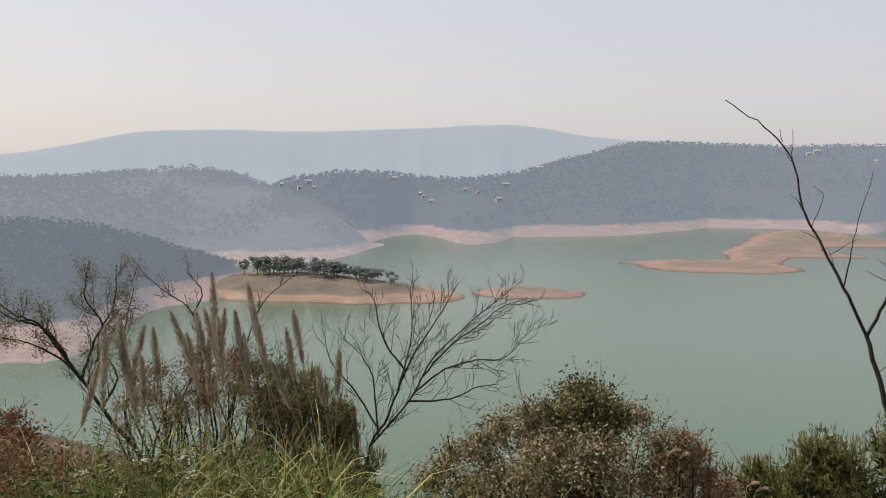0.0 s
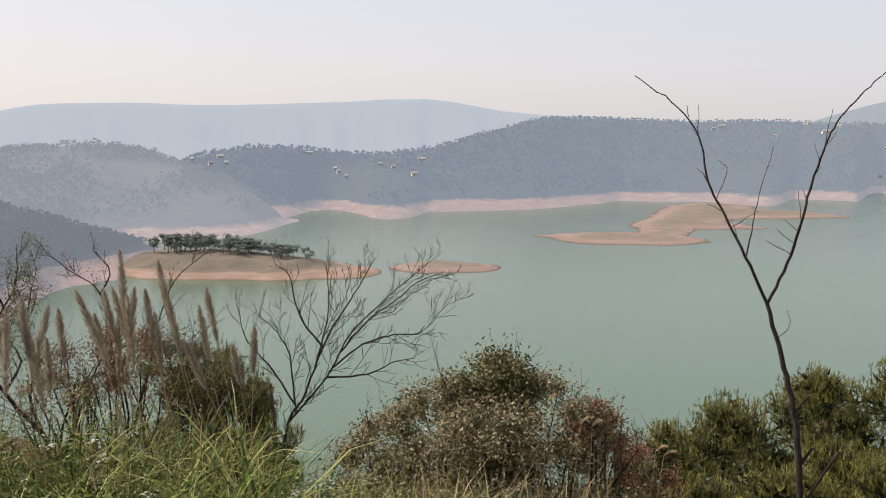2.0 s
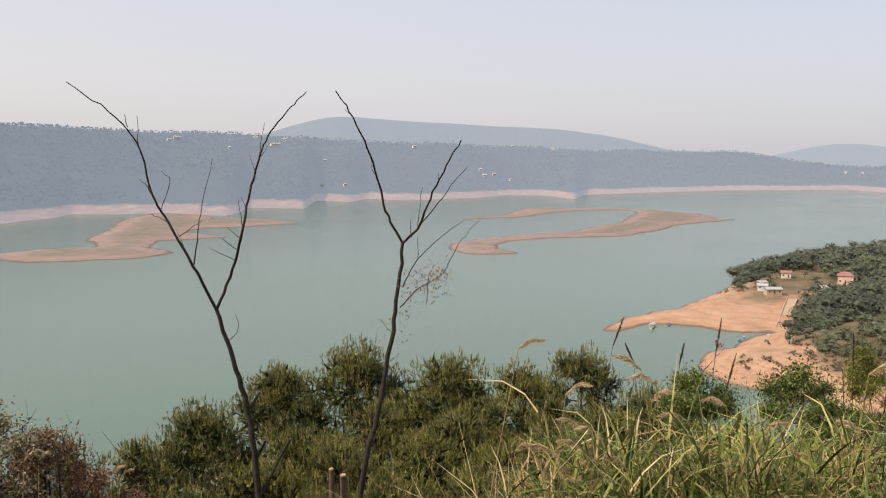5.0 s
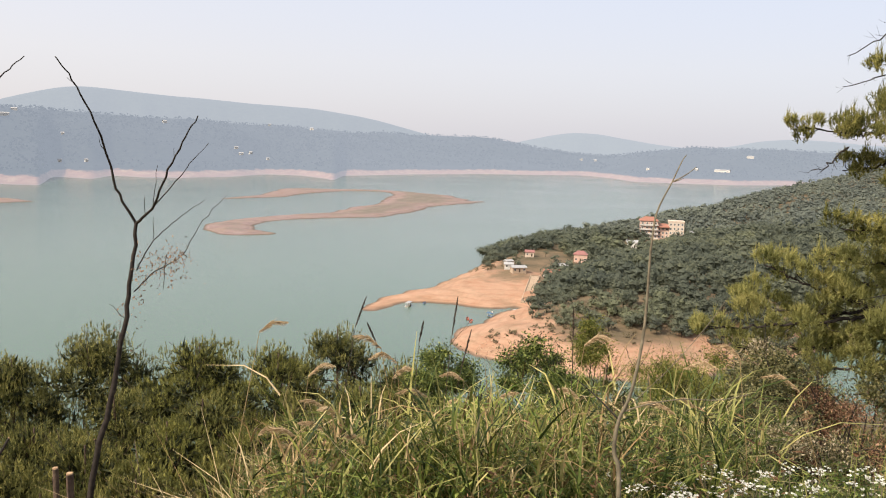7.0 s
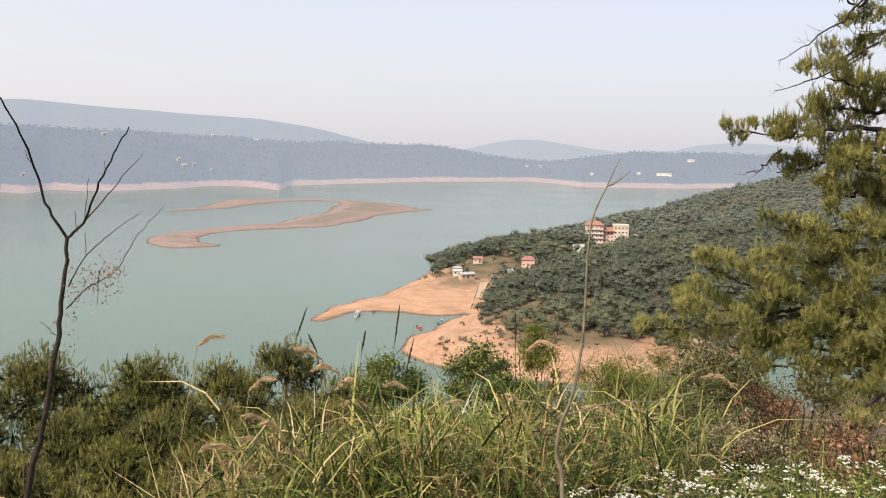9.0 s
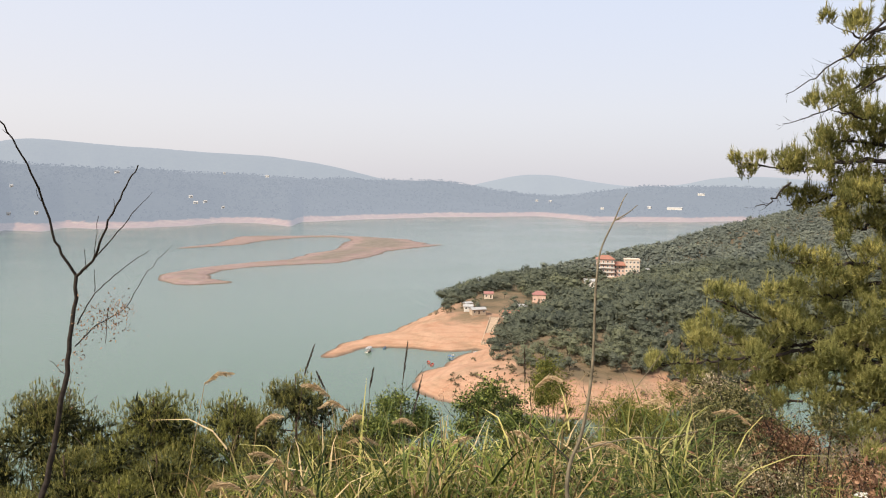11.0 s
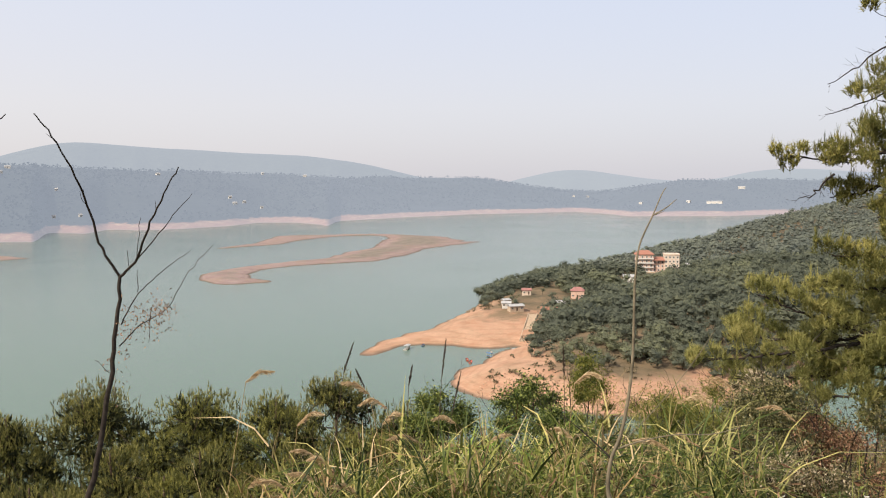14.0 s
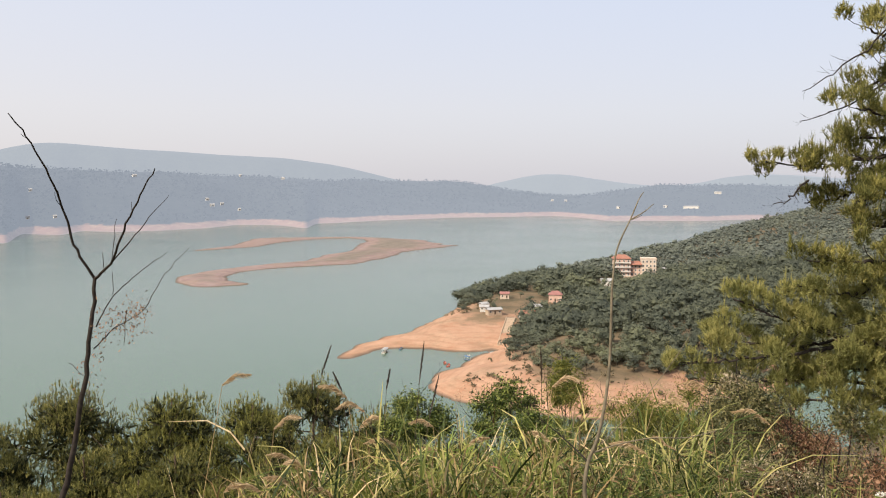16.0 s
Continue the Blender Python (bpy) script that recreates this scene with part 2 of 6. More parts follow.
def segments_z(segs, x, y, rough=0.0, size=40):
    """Land that rises from z=0 at each segment's radius to its height: (x, y, radius, height) at both ends."""
    z = np.full(np.shape(x), -4.0)
    for (x0, y0, r0, h0), (x1, y1, r1, h1) in segs:
        dx, dy = x1 - x0, y1 - y0
        t = np.clip(((x - x0) * dx + (y - y0) * dy) / (dx * dx + dy * dy + 1e-9), 0, 1)
        s = np.hypot(x - x0 - t * dx, y - y0 - t * dy)
        r, h = r0 + t * (r1 - r0), h0 + t * (h1 - h0)
        r = r * (1 + rough * LAT(x, y, size, 3))
        q = s / r
        z = np.maximum(z, np.where(q < 1, h * (1 - q * q), -(q - 1) * r * 0.12))
    return z


def chain(*pts):
    return list(zip(pts[:-1], pts[1:]))


def patch(name, segs, mat, step, rough, label, size=40, relief=0.4, category="island"):
    """A piece of land out of the lake, as a height field trimmed a little below the water."""
    p = np.array([q for s in segs for q in s])
    x0, x1 = (p[:, 0] - p[:, 2]).min() - 12, (p[:, 0] + p[:, 2]).max() + 12
    y0, y1 = (p[:, 1] - p[:, 2]).min() - 12, (p[:, 1] + p[:, 2]).max() + 12
    nx, ny = int((x1 - x0) / step) + 2, int((y1 - y0) / step) + 2
    x, y = np.meshgrid(np.linspace(x0, x1, nx), np.linspace(y0, y1, ny), indexing="ij")
    z = segments_z(segs, x, y, rough, size) + LAT(x, y, 9, 3) * relief
    f = grid_faces(nx, ny)
    keep = (z.ravel()[f] > -1.2).any(1)
    f = f[keep]
    used, inv = np.unique(f, return_inverse=True)
    v = np.stack([x, y, z], -1).reshape(-1, 3)[used]
    ob = new(name, Geo().add(v, inv.reshape(f.shape)).mesh(name, mat, True))
    return tagged(ob, label, category, kind="structure")


def smooth_table(table, a, row):
    az = np.array([r[0] for r in table], float)
    v = np.array([r[row] for r in table], float)
    s = np.interp(a, az, v)
    return s


SURF = {}


def ridge(name, table, mat, label, step=0.16, rough=6.0, size=160, n=60, shore_run=110, shore_rise=13, soften=9, wobble=0.03):
    """A range of hills round the lake: rows of (azimuth, shore distance, crest distance, crest height)."""
    a = np.arange(table[0][0], table[-1][0] + step / 2, step)
    d0, d1, h = (smooth_table(table, a, k) for k in (1, 2, 3))
    d0 = np.convolve(np.pad(d0, soften // 2, "edge"), np.ones(soften) / soften, "valid")
    d1, h = (np.convolve(np.pad(q, 6, "edge"), np.ones(13) / 13, "valid") for q in (d1, h))
    wob = LAT(a * 9, a * 0 + 5, 14, 2)
    d0 = d0 * (1 + wobble * wob)
    u = np.concatenate([np.linspace(-0.03, 1, n), np.linspace(1.04, 1.6, 10)])
    A, U = np.meshgrid(a, u, indexing="ij")
    D0, D1, Hc = d0[:, None], d1[:, None], h[:, None]
    D = D0 + (D1 - D0) * U
    x, y = polar(A, D)
    run = np.maximum(D - D0, 0)
    zs = shore_rise * np.clip(run / shore_run, 0, 1)
    w = np.clip((D - D0 - shore_run * 0.6) / np.maximum(D1 - D0 - shore_run * 0.6, 1), 0, 1)
    rise = (Hc - shore_rise) * (w * w * (3 - 2 * w) * 0.6 + w * 0.4)
    z = zs + rise
    z = z + LAT(x, y, size, 5) * rough * np.clip((run - shore_run * 0.7) / 150, 0, 1) * np.where(U > 0.9, 0.5, 1.0)
    z = np.where(U < 0, U * 60, z)
    z = np.where(U > 1, z - (U - 1) * Hc * 1.2, z)
    v = np.stack([x, y, z], -1)
    SURF[name] = v
    ob = new(name, Geo().add(v, grid_faces(len(a), len(u))).mesh(name, mat, True))
    return tagged(ob, label, "hills", kind="structure")


# ---- lake, ground and land ----
def make_ground():
    az = np.concatenate([np.arange(-45, 105, 1.25), np.arange(105, 315, 5.0)])
    d = np.concatenate([[0.02], np.geomspace(0.5, 4800, 140)])
    A, D = np.meshgrid(az, d, indexing="ij")
    x, y = polar(A, D)
    ob = new("ground", Geo().add(np.stack([x, y, ground_z(x, y)], -1), grid_faces(len(az), len(d), True)).mesh("ground", M_EARTH, True))
    return tagged(ob, "steep earthy hillside falling to the lake bed", "ground", kind="structure")


def make_water():
    az = np.arange(0, 360, 4.0)
    d = np.geomspace(60, 4850, 24)
    A, D = np.meshgrid(az, d, indexing="ij")
    x, y = polar(A, D)
    ob = new("water", Geo().add(np.stack([x, y, x * 0], -1), grid_faces(len(az), len(d), True)).mesh("water", M_WATER, True))
    return tagged(ob, "calm grey-green reservoir water under haze", "lake", kind="structure")


make_ground()
make_water()


def crest(el, d):
    return EYE + d * math.tan(radians(el))


def table(d0, d1, rows):
    return [(az, d0, d1, crest(el, d1)) for az, el in rows]


RANGE = table(3600, 4500, [(-60, 1.2), (-35, 1.1), (-27.2, 1.29), (-24.7, 1.65), (-21.5, 2.47), (-19.2, 2.85), (-13, 3.06), (-10.5, 2.79), (-3.9, 2.96), (2.5, 3.31), (5.9, 3.17), (8.1, 2.67), (11, 2.27), (16.7, 2.1), (22, 1.76), (30, 0.8)])
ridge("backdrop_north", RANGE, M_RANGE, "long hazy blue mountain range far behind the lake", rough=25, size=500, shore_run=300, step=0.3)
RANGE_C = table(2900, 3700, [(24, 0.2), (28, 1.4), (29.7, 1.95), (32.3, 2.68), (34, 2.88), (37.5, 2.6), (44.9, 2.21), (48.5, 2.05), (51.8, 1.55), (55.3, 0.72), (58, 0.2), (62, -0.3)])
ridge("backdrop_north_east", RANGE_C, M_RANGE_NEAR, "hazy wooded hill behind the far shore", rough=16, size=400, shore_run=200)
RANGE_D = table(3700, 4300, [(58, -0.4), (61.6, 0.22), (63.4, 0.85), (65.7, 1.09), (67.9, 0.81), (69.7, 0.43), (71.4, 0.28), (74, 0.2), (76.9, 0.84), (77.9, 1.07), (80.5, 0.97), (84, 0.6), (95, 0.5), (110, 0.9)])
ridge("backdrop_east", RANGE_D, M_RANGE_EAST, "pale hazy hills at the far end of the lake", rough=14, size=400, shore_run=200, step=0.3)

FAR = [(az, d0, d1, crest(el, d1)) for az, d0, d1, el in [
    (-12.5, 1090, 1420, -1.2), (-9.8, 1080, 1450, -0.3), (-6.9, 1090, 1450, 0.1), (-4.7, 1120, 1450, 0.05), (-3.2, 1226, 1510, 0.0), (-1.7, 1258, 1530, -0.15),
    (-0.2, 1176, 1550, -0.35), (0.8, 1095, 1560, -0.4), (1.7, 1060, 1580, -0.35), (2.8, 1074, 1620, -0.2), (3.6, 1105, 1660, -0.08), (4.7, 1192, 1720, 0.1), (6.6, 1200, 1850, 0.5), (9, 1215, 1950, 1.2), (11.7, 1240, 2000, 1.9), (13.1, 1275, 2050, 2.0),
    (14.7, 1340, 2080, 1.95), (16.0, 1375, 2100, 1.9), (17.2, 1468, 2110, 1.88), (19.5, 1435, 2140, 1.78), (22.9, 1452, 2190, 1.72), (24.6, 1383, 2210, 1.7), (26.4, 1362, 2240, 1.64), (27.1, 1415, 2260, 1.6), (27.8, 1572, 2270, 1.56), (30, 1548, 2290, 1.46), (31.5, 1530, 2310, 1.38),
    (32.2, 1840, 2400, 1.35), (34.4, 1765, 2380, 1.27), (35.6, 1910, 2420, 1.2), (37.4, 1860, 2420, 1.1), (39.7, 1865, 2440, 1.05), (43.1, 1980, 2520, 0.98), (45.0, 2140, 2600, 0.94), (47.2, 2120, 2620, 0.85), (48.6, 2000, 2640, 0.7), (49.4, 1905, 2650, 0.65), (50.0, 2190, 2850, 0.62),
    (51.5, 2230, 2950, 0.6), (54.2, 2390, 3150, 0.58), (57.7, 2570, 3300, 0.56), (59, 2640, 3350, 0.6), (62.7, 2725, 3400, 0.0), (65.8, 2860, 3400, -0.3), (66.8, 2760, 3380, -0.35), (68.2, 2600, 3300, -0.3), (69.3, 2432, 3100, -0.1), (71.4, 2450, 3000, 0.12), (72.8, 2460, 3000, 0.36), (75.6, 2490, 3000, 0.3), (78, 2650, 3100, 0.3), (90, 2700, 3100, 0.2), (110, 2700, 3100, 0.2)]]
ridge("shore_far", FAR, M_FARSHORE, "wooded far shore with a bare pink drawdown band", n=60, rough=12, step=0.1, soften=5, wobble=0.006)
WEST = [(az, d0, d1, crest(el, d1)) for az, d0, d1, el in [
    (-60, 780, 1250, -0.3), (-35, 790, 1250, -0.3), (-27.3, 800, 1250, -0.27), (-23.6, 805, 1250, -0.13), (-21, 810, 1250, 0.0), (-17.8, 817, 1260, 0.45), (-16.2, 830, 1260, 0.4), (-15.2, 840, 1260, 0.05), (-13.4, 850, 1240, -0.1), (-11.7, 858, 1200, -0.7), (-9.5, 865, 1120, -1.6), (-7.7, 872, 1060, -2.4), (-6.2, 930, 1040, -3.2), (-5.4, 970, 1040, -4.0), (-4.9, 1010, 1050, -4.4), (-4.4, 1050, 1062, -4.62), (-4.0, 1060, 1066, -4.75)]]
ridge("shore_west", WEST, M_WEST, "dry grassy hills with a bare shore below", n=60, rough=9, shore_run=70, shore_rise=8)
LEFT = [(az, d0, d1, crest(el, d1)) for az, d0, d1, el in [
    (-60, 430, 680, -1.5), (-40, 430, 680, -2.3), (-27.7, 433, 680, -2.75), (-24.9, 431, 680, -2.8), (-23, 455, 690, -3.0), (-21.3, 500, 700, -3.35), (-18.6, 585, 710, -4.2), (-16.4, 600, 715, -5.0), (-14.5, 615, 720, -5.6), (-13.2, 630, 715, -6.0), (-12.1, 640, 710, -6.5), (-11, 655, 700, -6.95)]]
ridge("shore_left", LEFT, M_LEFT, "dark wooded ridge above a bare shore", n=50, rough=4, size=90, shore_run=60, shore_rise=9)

PENINSULA = chain((-175, 680, 60, 9), (-110, 648, 66, 12), (-55, 622, 50, 9), (-15, 604, 30, 4.5), (2, 612, 6, 0.8))
patch("island", PENINSULA, M_PENINSULA, 2.0, 0.12, "bare earth peninsula with a grassy top and trees", category="peninsula")
patch("island", chain((44, 622, 22, 3.0), (58, 624, 32, 3.6), (78, 618, 24, 2.8), (94, 612, 8, 1.0)), M_ISLAND, 1.5, 0.10, "small bare red-earth islet in the lake")
patch("island", chain((180, 838, 8, 0.9), (212, 832, 28, 2.0), (246, 806, 64, 3.0), (272, 792, 56, 3.0), (304, 768, 16, 1.4))
      + chain((272, 800, 50, 3.0), (308, 838, 26, 2.2), (328, 885, 30, 2.4), (346, 928, 44, 3.0), (388, 925, 50, 2.8), (428, 886, 12, 1.0))
      + chain((346, 928, 44, 3.0), (400, 1012, 52, 3.2), (462, 1110, 66, 3.6), (522, 1085, 84, 3.8), (566, 1050, 46, 2.6), (598, 1016, 12, 1.0))
      + chain((470, 1120, 66, 3.4), (505, 1200, 62, 3.0), (535, 1255, 50, 2.5)), M_ISLAND, 3.0, 0.15, "long winding red-earth island with sandy lobes")
patch("island", chain((562, 566, 12, 1.2), (552, 584, 24, 2.0), (560, 606, 24, 2.2), (590, 640, 24, 2.2), (640, 664, 19, 1.8), (692, 668, 20, 1.8), (740, 660, 30, 2.2), (790, 644, 36, 2.4), (850, 662, 44, 2.8), (915, 684, 44, 2.8), (965, 700, 40, 2.6), (1030, 722, 56, 3.0), (1110, 762, 66, 3.2), (1175, 812, 52, 2.8), (1215, 880, 26, 2.0), (1222, 945, 15, 1.4), (1170, 985, 22, 1.6), (1115, 1010, 52, 2.4), (1040, 985, 32, 1.8), (950, 936, 24, 1.4), (852, 928, 7, 0.7))
      + chain((1040, 716, 48, 2.6), (1090, 694, 26, 1.8), (1136, 678, 8, 0.8)), M_ISLAND, 3.0, 0.15, "narrow hooked sandbar island of pink earth")

EAST = (chain((344, 270, 3, 0.6), (378, 277, 9, 1.4), (408, 263, 26, 3.2), (428, 250, 36, 5.5), (470, 255, 42, 8.5), (525, 264, 48, 11), (600, 275, 66, 13), (760, 250, 95, 17), (1000, 205, 135, 34), (1250, 165, 175, 52), (1500, 80, 240, 76), (1850, -100, 400, 115))
        + chain((318, 183, 12, 2.4), (335, 164, 42, 7.2), (342, 136, 50, 9), (400, 140, 74, 15), (470, 136, 88, 20), (640, 120, 130, 25), (1000, 60, 200, 42), (1450, 0, 300, 80))
        + chain((410, 238, 23, 3.4), (456, 236, 36, 8.5)) + chain((428, 222, 26, 5), (436, 185, 44, 9)))
EAST_ROUGH = 0.14


def east_z(x, y):
    return segments_z(EAST, x, y, EAST_ROUGH, 70) + LAT(x, y, 9, 3) * 0.4


patch("shore_east", EAST, M_EAST, 5.0, EAST_ROUGH, "orange bare-earth spits below a wooded hillside", size=70, category="hillside")


# ---- plant materials ----
M_BARK = material("dark_bark", [(0.3, (0.018, 0.014, 0.012)), (0.7, (0.052, 0.042, 0.034))], 0.03, 0.9, 0.6, 0.008)
M_BARK_PINE = material("pine_bark", [(0.3, (0.05, 0.035, 0.025)), (0.7, (0.16, 0.11, 0.08))], 0.05, 0.95, 0.8, 0.02)
M_STEM = material("green_brown_stem", [(0.3, (0.11, 0.092, 0.062)), (0.7, (0.24, 0.20, 0.135))], 0.05, 0.7, 0.3, 0.01)
M_CUT = material("cut_wood", [(0.3, (0.35, 0.22, 0.12)), (0.7, (0.5, 0.34, 0.2))], 0.02, 0.8, 0.3, 0.005)
# Darkened copy of the needles: shade inside the crowns put into the colour.
M_NEEDLE_SHADE = material("shaded_inner_needles", [(0.3, (0.022, 0.026, 0.010)), (0.7, (0.05, 0.052, 0.02))], 0.2, 0.8, 0, island=0.4)
M_NEEDLE = material("pine_needles", [(0.30, (0.040, 0.048, 0.014)), (0.50, (0.148, 0.145, 0.042)), (0.74, (0.52, 0.45, 0.135))], 0.35, 0.6, 0, island=0.22, through_light=0.1)
M_NEEDLE_Y = material("yellowing_pine_needles", [(0.30, (0.075, 0.083, 0.026)), (0.5, (0.26, 0.255, 0.082)), (0.74, (0.52, 0.46, 0.17))], 0.40, 0.6, 0, island=0.22, through_light=0.35)
M_NEEDLE_DULL = material("olive_pine_needles", [(0.30, (0.046, 0.050, 0.014)), (0.5, (0.175, 0.172, 0.045)), (0.74, (0.46, 0.42, 0.11))], 0.40, 0.6, 0, island=0.22, through_light=0.1)
M_LEAF_BROWN = material("withered_brown_leaves", [(0.25, (0.06, 0.058, 0.026)), (0.42, (0.18, 0.160, 0.072)), (0.6, (0.31, 0.245, 0.13)), (0.8, (0.60, 0.50, 0.35))], 0.35, 0.5, 0, island=0.6, through_light=0.3, spec=0.3)
M_LEAF_OLIVE = material("dark_olive_leaves", [(0.25, (0.036, 0.040, 0.014)), (0.5, (0.115, 0.112, 0.040)), (0.8, (0.30, 0.26, 0.115))], 0.3, 0.45, 0, island=0.6, through_light=0.25, spec=0.3)
M_LEAF_GREEN = material("small_green_leaves", [(0.25, (0.018, 0.030, 0.008)), (0.5, (0.078, 0.108, 0.024)), (0.8, (0.32, 0.34, 0.09))], 0.4, 0.45, 0, island=0.5, through_light=0.12)
M_LEAF_YELLOW = material("yellow_green_leaves", [(0.25, (0.07, 0.085, 0.02)), (0.5, (0.16, 0.17, 0.035)), (0.8, (0.30, 0.27, 0.07))], 0.4, 0.55, 0, island=0.6, through_light=0.3)
M_LEAF_RUST = material("rust_dry_leaves", [(0.25, (0.07, 0.038, 0.022)), (0.5, (0.20, 0.105, 0.058)), (0.8, (0.42, 0.25, 0.15))], 0.4, 0.7, 0, island=0.6, through_light=0.2)
M_GRASS = material("mixed_green_grass", [(0.24, (0.020, 0.032, 0.008)), (0.45, (0.080, 0.110, 0.022)), (0.62, (0.185, 0.20, 0.045)), (0.82, (0.50, 0.42, 0.17))], 0.5, 0.5, 0, island=0.6, through_light=0.2)
M_GRASS_GREEN = material("rank_green_grass", [(0.24, (0.018, 0.032, 0.008)), (0.43, (0.065, 0.100, 0.020)), (0.60, (0.17, 0.205, 0.045)), (0.8, (0.44, 0.43, 0.16))], 0.5, 0.5, 0, island=0.6, through_light=0.2)
M_GRASS_DRY = material("straw_grass", [(0.25, (0.10, 0.062, 0.026)), (0.5, (0.32, 0.215, 0.095)), (0.8, (0.66, 0.51, 0.29))], 0.5, 0.6, 0, island=0.6, through_light=0.2)
M_REED = material("broad_reed_leaves", [(0.25, (0.045, 0.058, 0.013)), (0.5, (0.19, 0.205, 0.042)), (0.8, (0.54, 0.46, 0.16))], 0.5, 0.5, 0, island=0.6, through_light=0.25)
M_REED_FRESH = material("fresh_reed_leaves", [(0.25, (0.07, 0.12, 0.02)), (0.5, (0.19, 0.27, 0.045)), (0.8, (0.36, 0.40, 0.10))], 0.5, 0.5, 0, island=0.6, through_light=0.3)
M_PLUME = material("grey_brown_plumes", [(0.25, (0.21, 0.17, 0.12)), (0.5, (0.40, 0.335, 0.25)), (0.8, (0.60, 0.53, 0.42))], 0.1, 0.8, 0, island=0.5, through_light=0.3)
M_PLUME_TAN = material("tan_plumes", [(0.25, (0.34, 0.24, 0.13)), (0.5, (0.52, 0.38, 0.22)), (0.8, (0.68, 0.54, 0.35))], 0.1, 0.8, 0, island=0.5, through_light=0.3)
M_PLUME_DARK = material("dark_seed_heads", [(0.25, (0.035, 0.025, 0.02)), (0.7, (0.10, 0.075, 0.055))], 0.1, 0.8, 0, island=0.5)
M_PETAL = material("white_petals", [(0.3, (0.60, 0.58, 0.50)), (0.7, (0.80, 0.78, 0.72))], 0.05, 0.6, 0, island=0.5, through_light=0.2)
# Eastern foliage is lightened and greyed for haze in its base colour, the ridge most.
M_FOREST = material("hazed_hillside_foliage", [(0.32, (0.112, 0.126, 0.100)), (0.48, (0.150, 0.164, 0.122)), (0.60, (0.20, 0.212, 0.142)), (0.72, (0.29, 0.30, 0.17))], 42, 0.9, 0, island=0.10, through_light=0.5, spec=0.0)
M_FOREST_RIDGE_HAZED = material("hazed_ridge_foliage", [(0.32, (0.15, 0.168, 0.146)), (0.5, (0.19, 0.208, 0.172)), (0.70, (0.26, 0.275, 0.20))], 60, 0.9, 0, island=0.08, through_light=0.45, spec=0.0)
# These woods emit the haze colour; their own base colour is nearly black.
M_FOREST_FAR = haze_glowing(material("far_woods", [(0.3, (0.003, 0.004, 0.003)), (0.5, (0.008, 0.010, 0.008)), (0.7, (0.024, 0.026, 0.022))], 130, 0.9, 0, island=0.06, spec=0.0), (AIR_B, AIR_D))
M_FOREST_WEST = haze_glowing(material("west_woods", [(0.3, (0.003, 0.003, 0.002)), (0.7, (0.014, 0.014, 0.011))], 120, 0.9, 0, island=0.08, spec=0.0), AIR_C)
M_FOREST_LEFT = haze_glowing(material("left_woods", [(0.3, (0.002, 0.003, 0.002)), (0.7, (0.012, 0.013, 0.010))], 80, 0.9, 0, island=0.08, spec=0.0), AIR_L)
# Haze over the grove is put into this lighter, bluish leaf colour.
M_FOREST_ISLE = material("hazed_peninsula_foliage", [(0.3, (0.10, 0.122, 0.112)), (0.7, (0.165, 0.185, 0.155))], 12, 0.7, 0, island=0.3)

RNG = np.random.default_rng(11)


# ---- plant pieces ----
def unit(v):
    return v / np.maximum(np.linalg.norm(v, axis=-1, keepdims=True), 1e-9)


LATER = (0.215, -0.127)     # how far the viewpoint has moved when the eastern side is seen


def sight(az, el, d):
    """The point that lies that way from the viewpoint, at horizontal distance d."""
    x, y = polar(az, d)
    if az > 42:
        x, y = x + LATER[0], y + LATER[1]
    return np.array([x, y, EYE + d * math.tan(radians(el))])


def spot(az, d):
    x, y, z = sight(az, 0, d)
    return np.array([x, y, float(ground_z(np.array(x), np.array(y)))])


def axes(az):
    a = radians(az)
    return np.array([math.cos(a), -math.sin(a), 0]), np.array([math.sin(a), math.cos(a), 0])


def smooth_line(pts, n=4):
    p = np.asarray(pts, float)
    if len(p) < 3:
        return np.array([p[0] + (p[-1] - p[0]) * k / n for k in range(n + 1)])
    q = np.vstack([2 * p[0] - p[1], p, 2 * p[-1] - p[-2]])
    out = []
    for i in range(1, len(q) - 2):
        for k in range(n):
            t = k / n
            out.append(0.5 * (2 * q[i] + (q[i + 1] - q[i - 1]) * t + (2 * q[i - 1] - 5 * q[i] + 4 * q[i + 1] - q[i + 2]) * t * t + (3 * q[i] - q[i - 1] - 3 * q[i + 1] + q[i + 2]) * t ** 3))
    out.append(p[-1])
    return np.array(out)


def tube(geo, line, r0, r1, sides=5):
    line = np.asarray(line, float)
    n = len(line)
    tan = unit(np.gradient(line, axis=0))
    ref = np.array([0.31, 0.77, 0.55])
    a = unit(np.cross(tan, ref))
    b = np.cross(tan, a)
    ang = np.linspace(0, 2 * np.pi, sides, endpoint=False)
    r = np.linspace(r0, r1, n)[:, None, None]
    ring = line[:, None] + r * (np.cos(ang)[None, :, None] * a[:, None] + np.sin(ang)[None, :, None] * b[:, None])
    i, j = np.meshgrid(np.arange(n - 1), np.arange(sides), indexing="ij")
    k = (j + 1) % sides
    f = np.stack([i * sides + j, i * sides + k, (i + 1) * sides + k, (i + 1) * sides + j], -1).reshape(-1, 4)
    geo.add(ring.reshape(-1, 3), f)
    if max(r0, r1) > 0.008:
        geo.add(ring[-1], np.arange(sides)[None])
        geo.add(ring[0][::-1], np.arange(sides)[None])


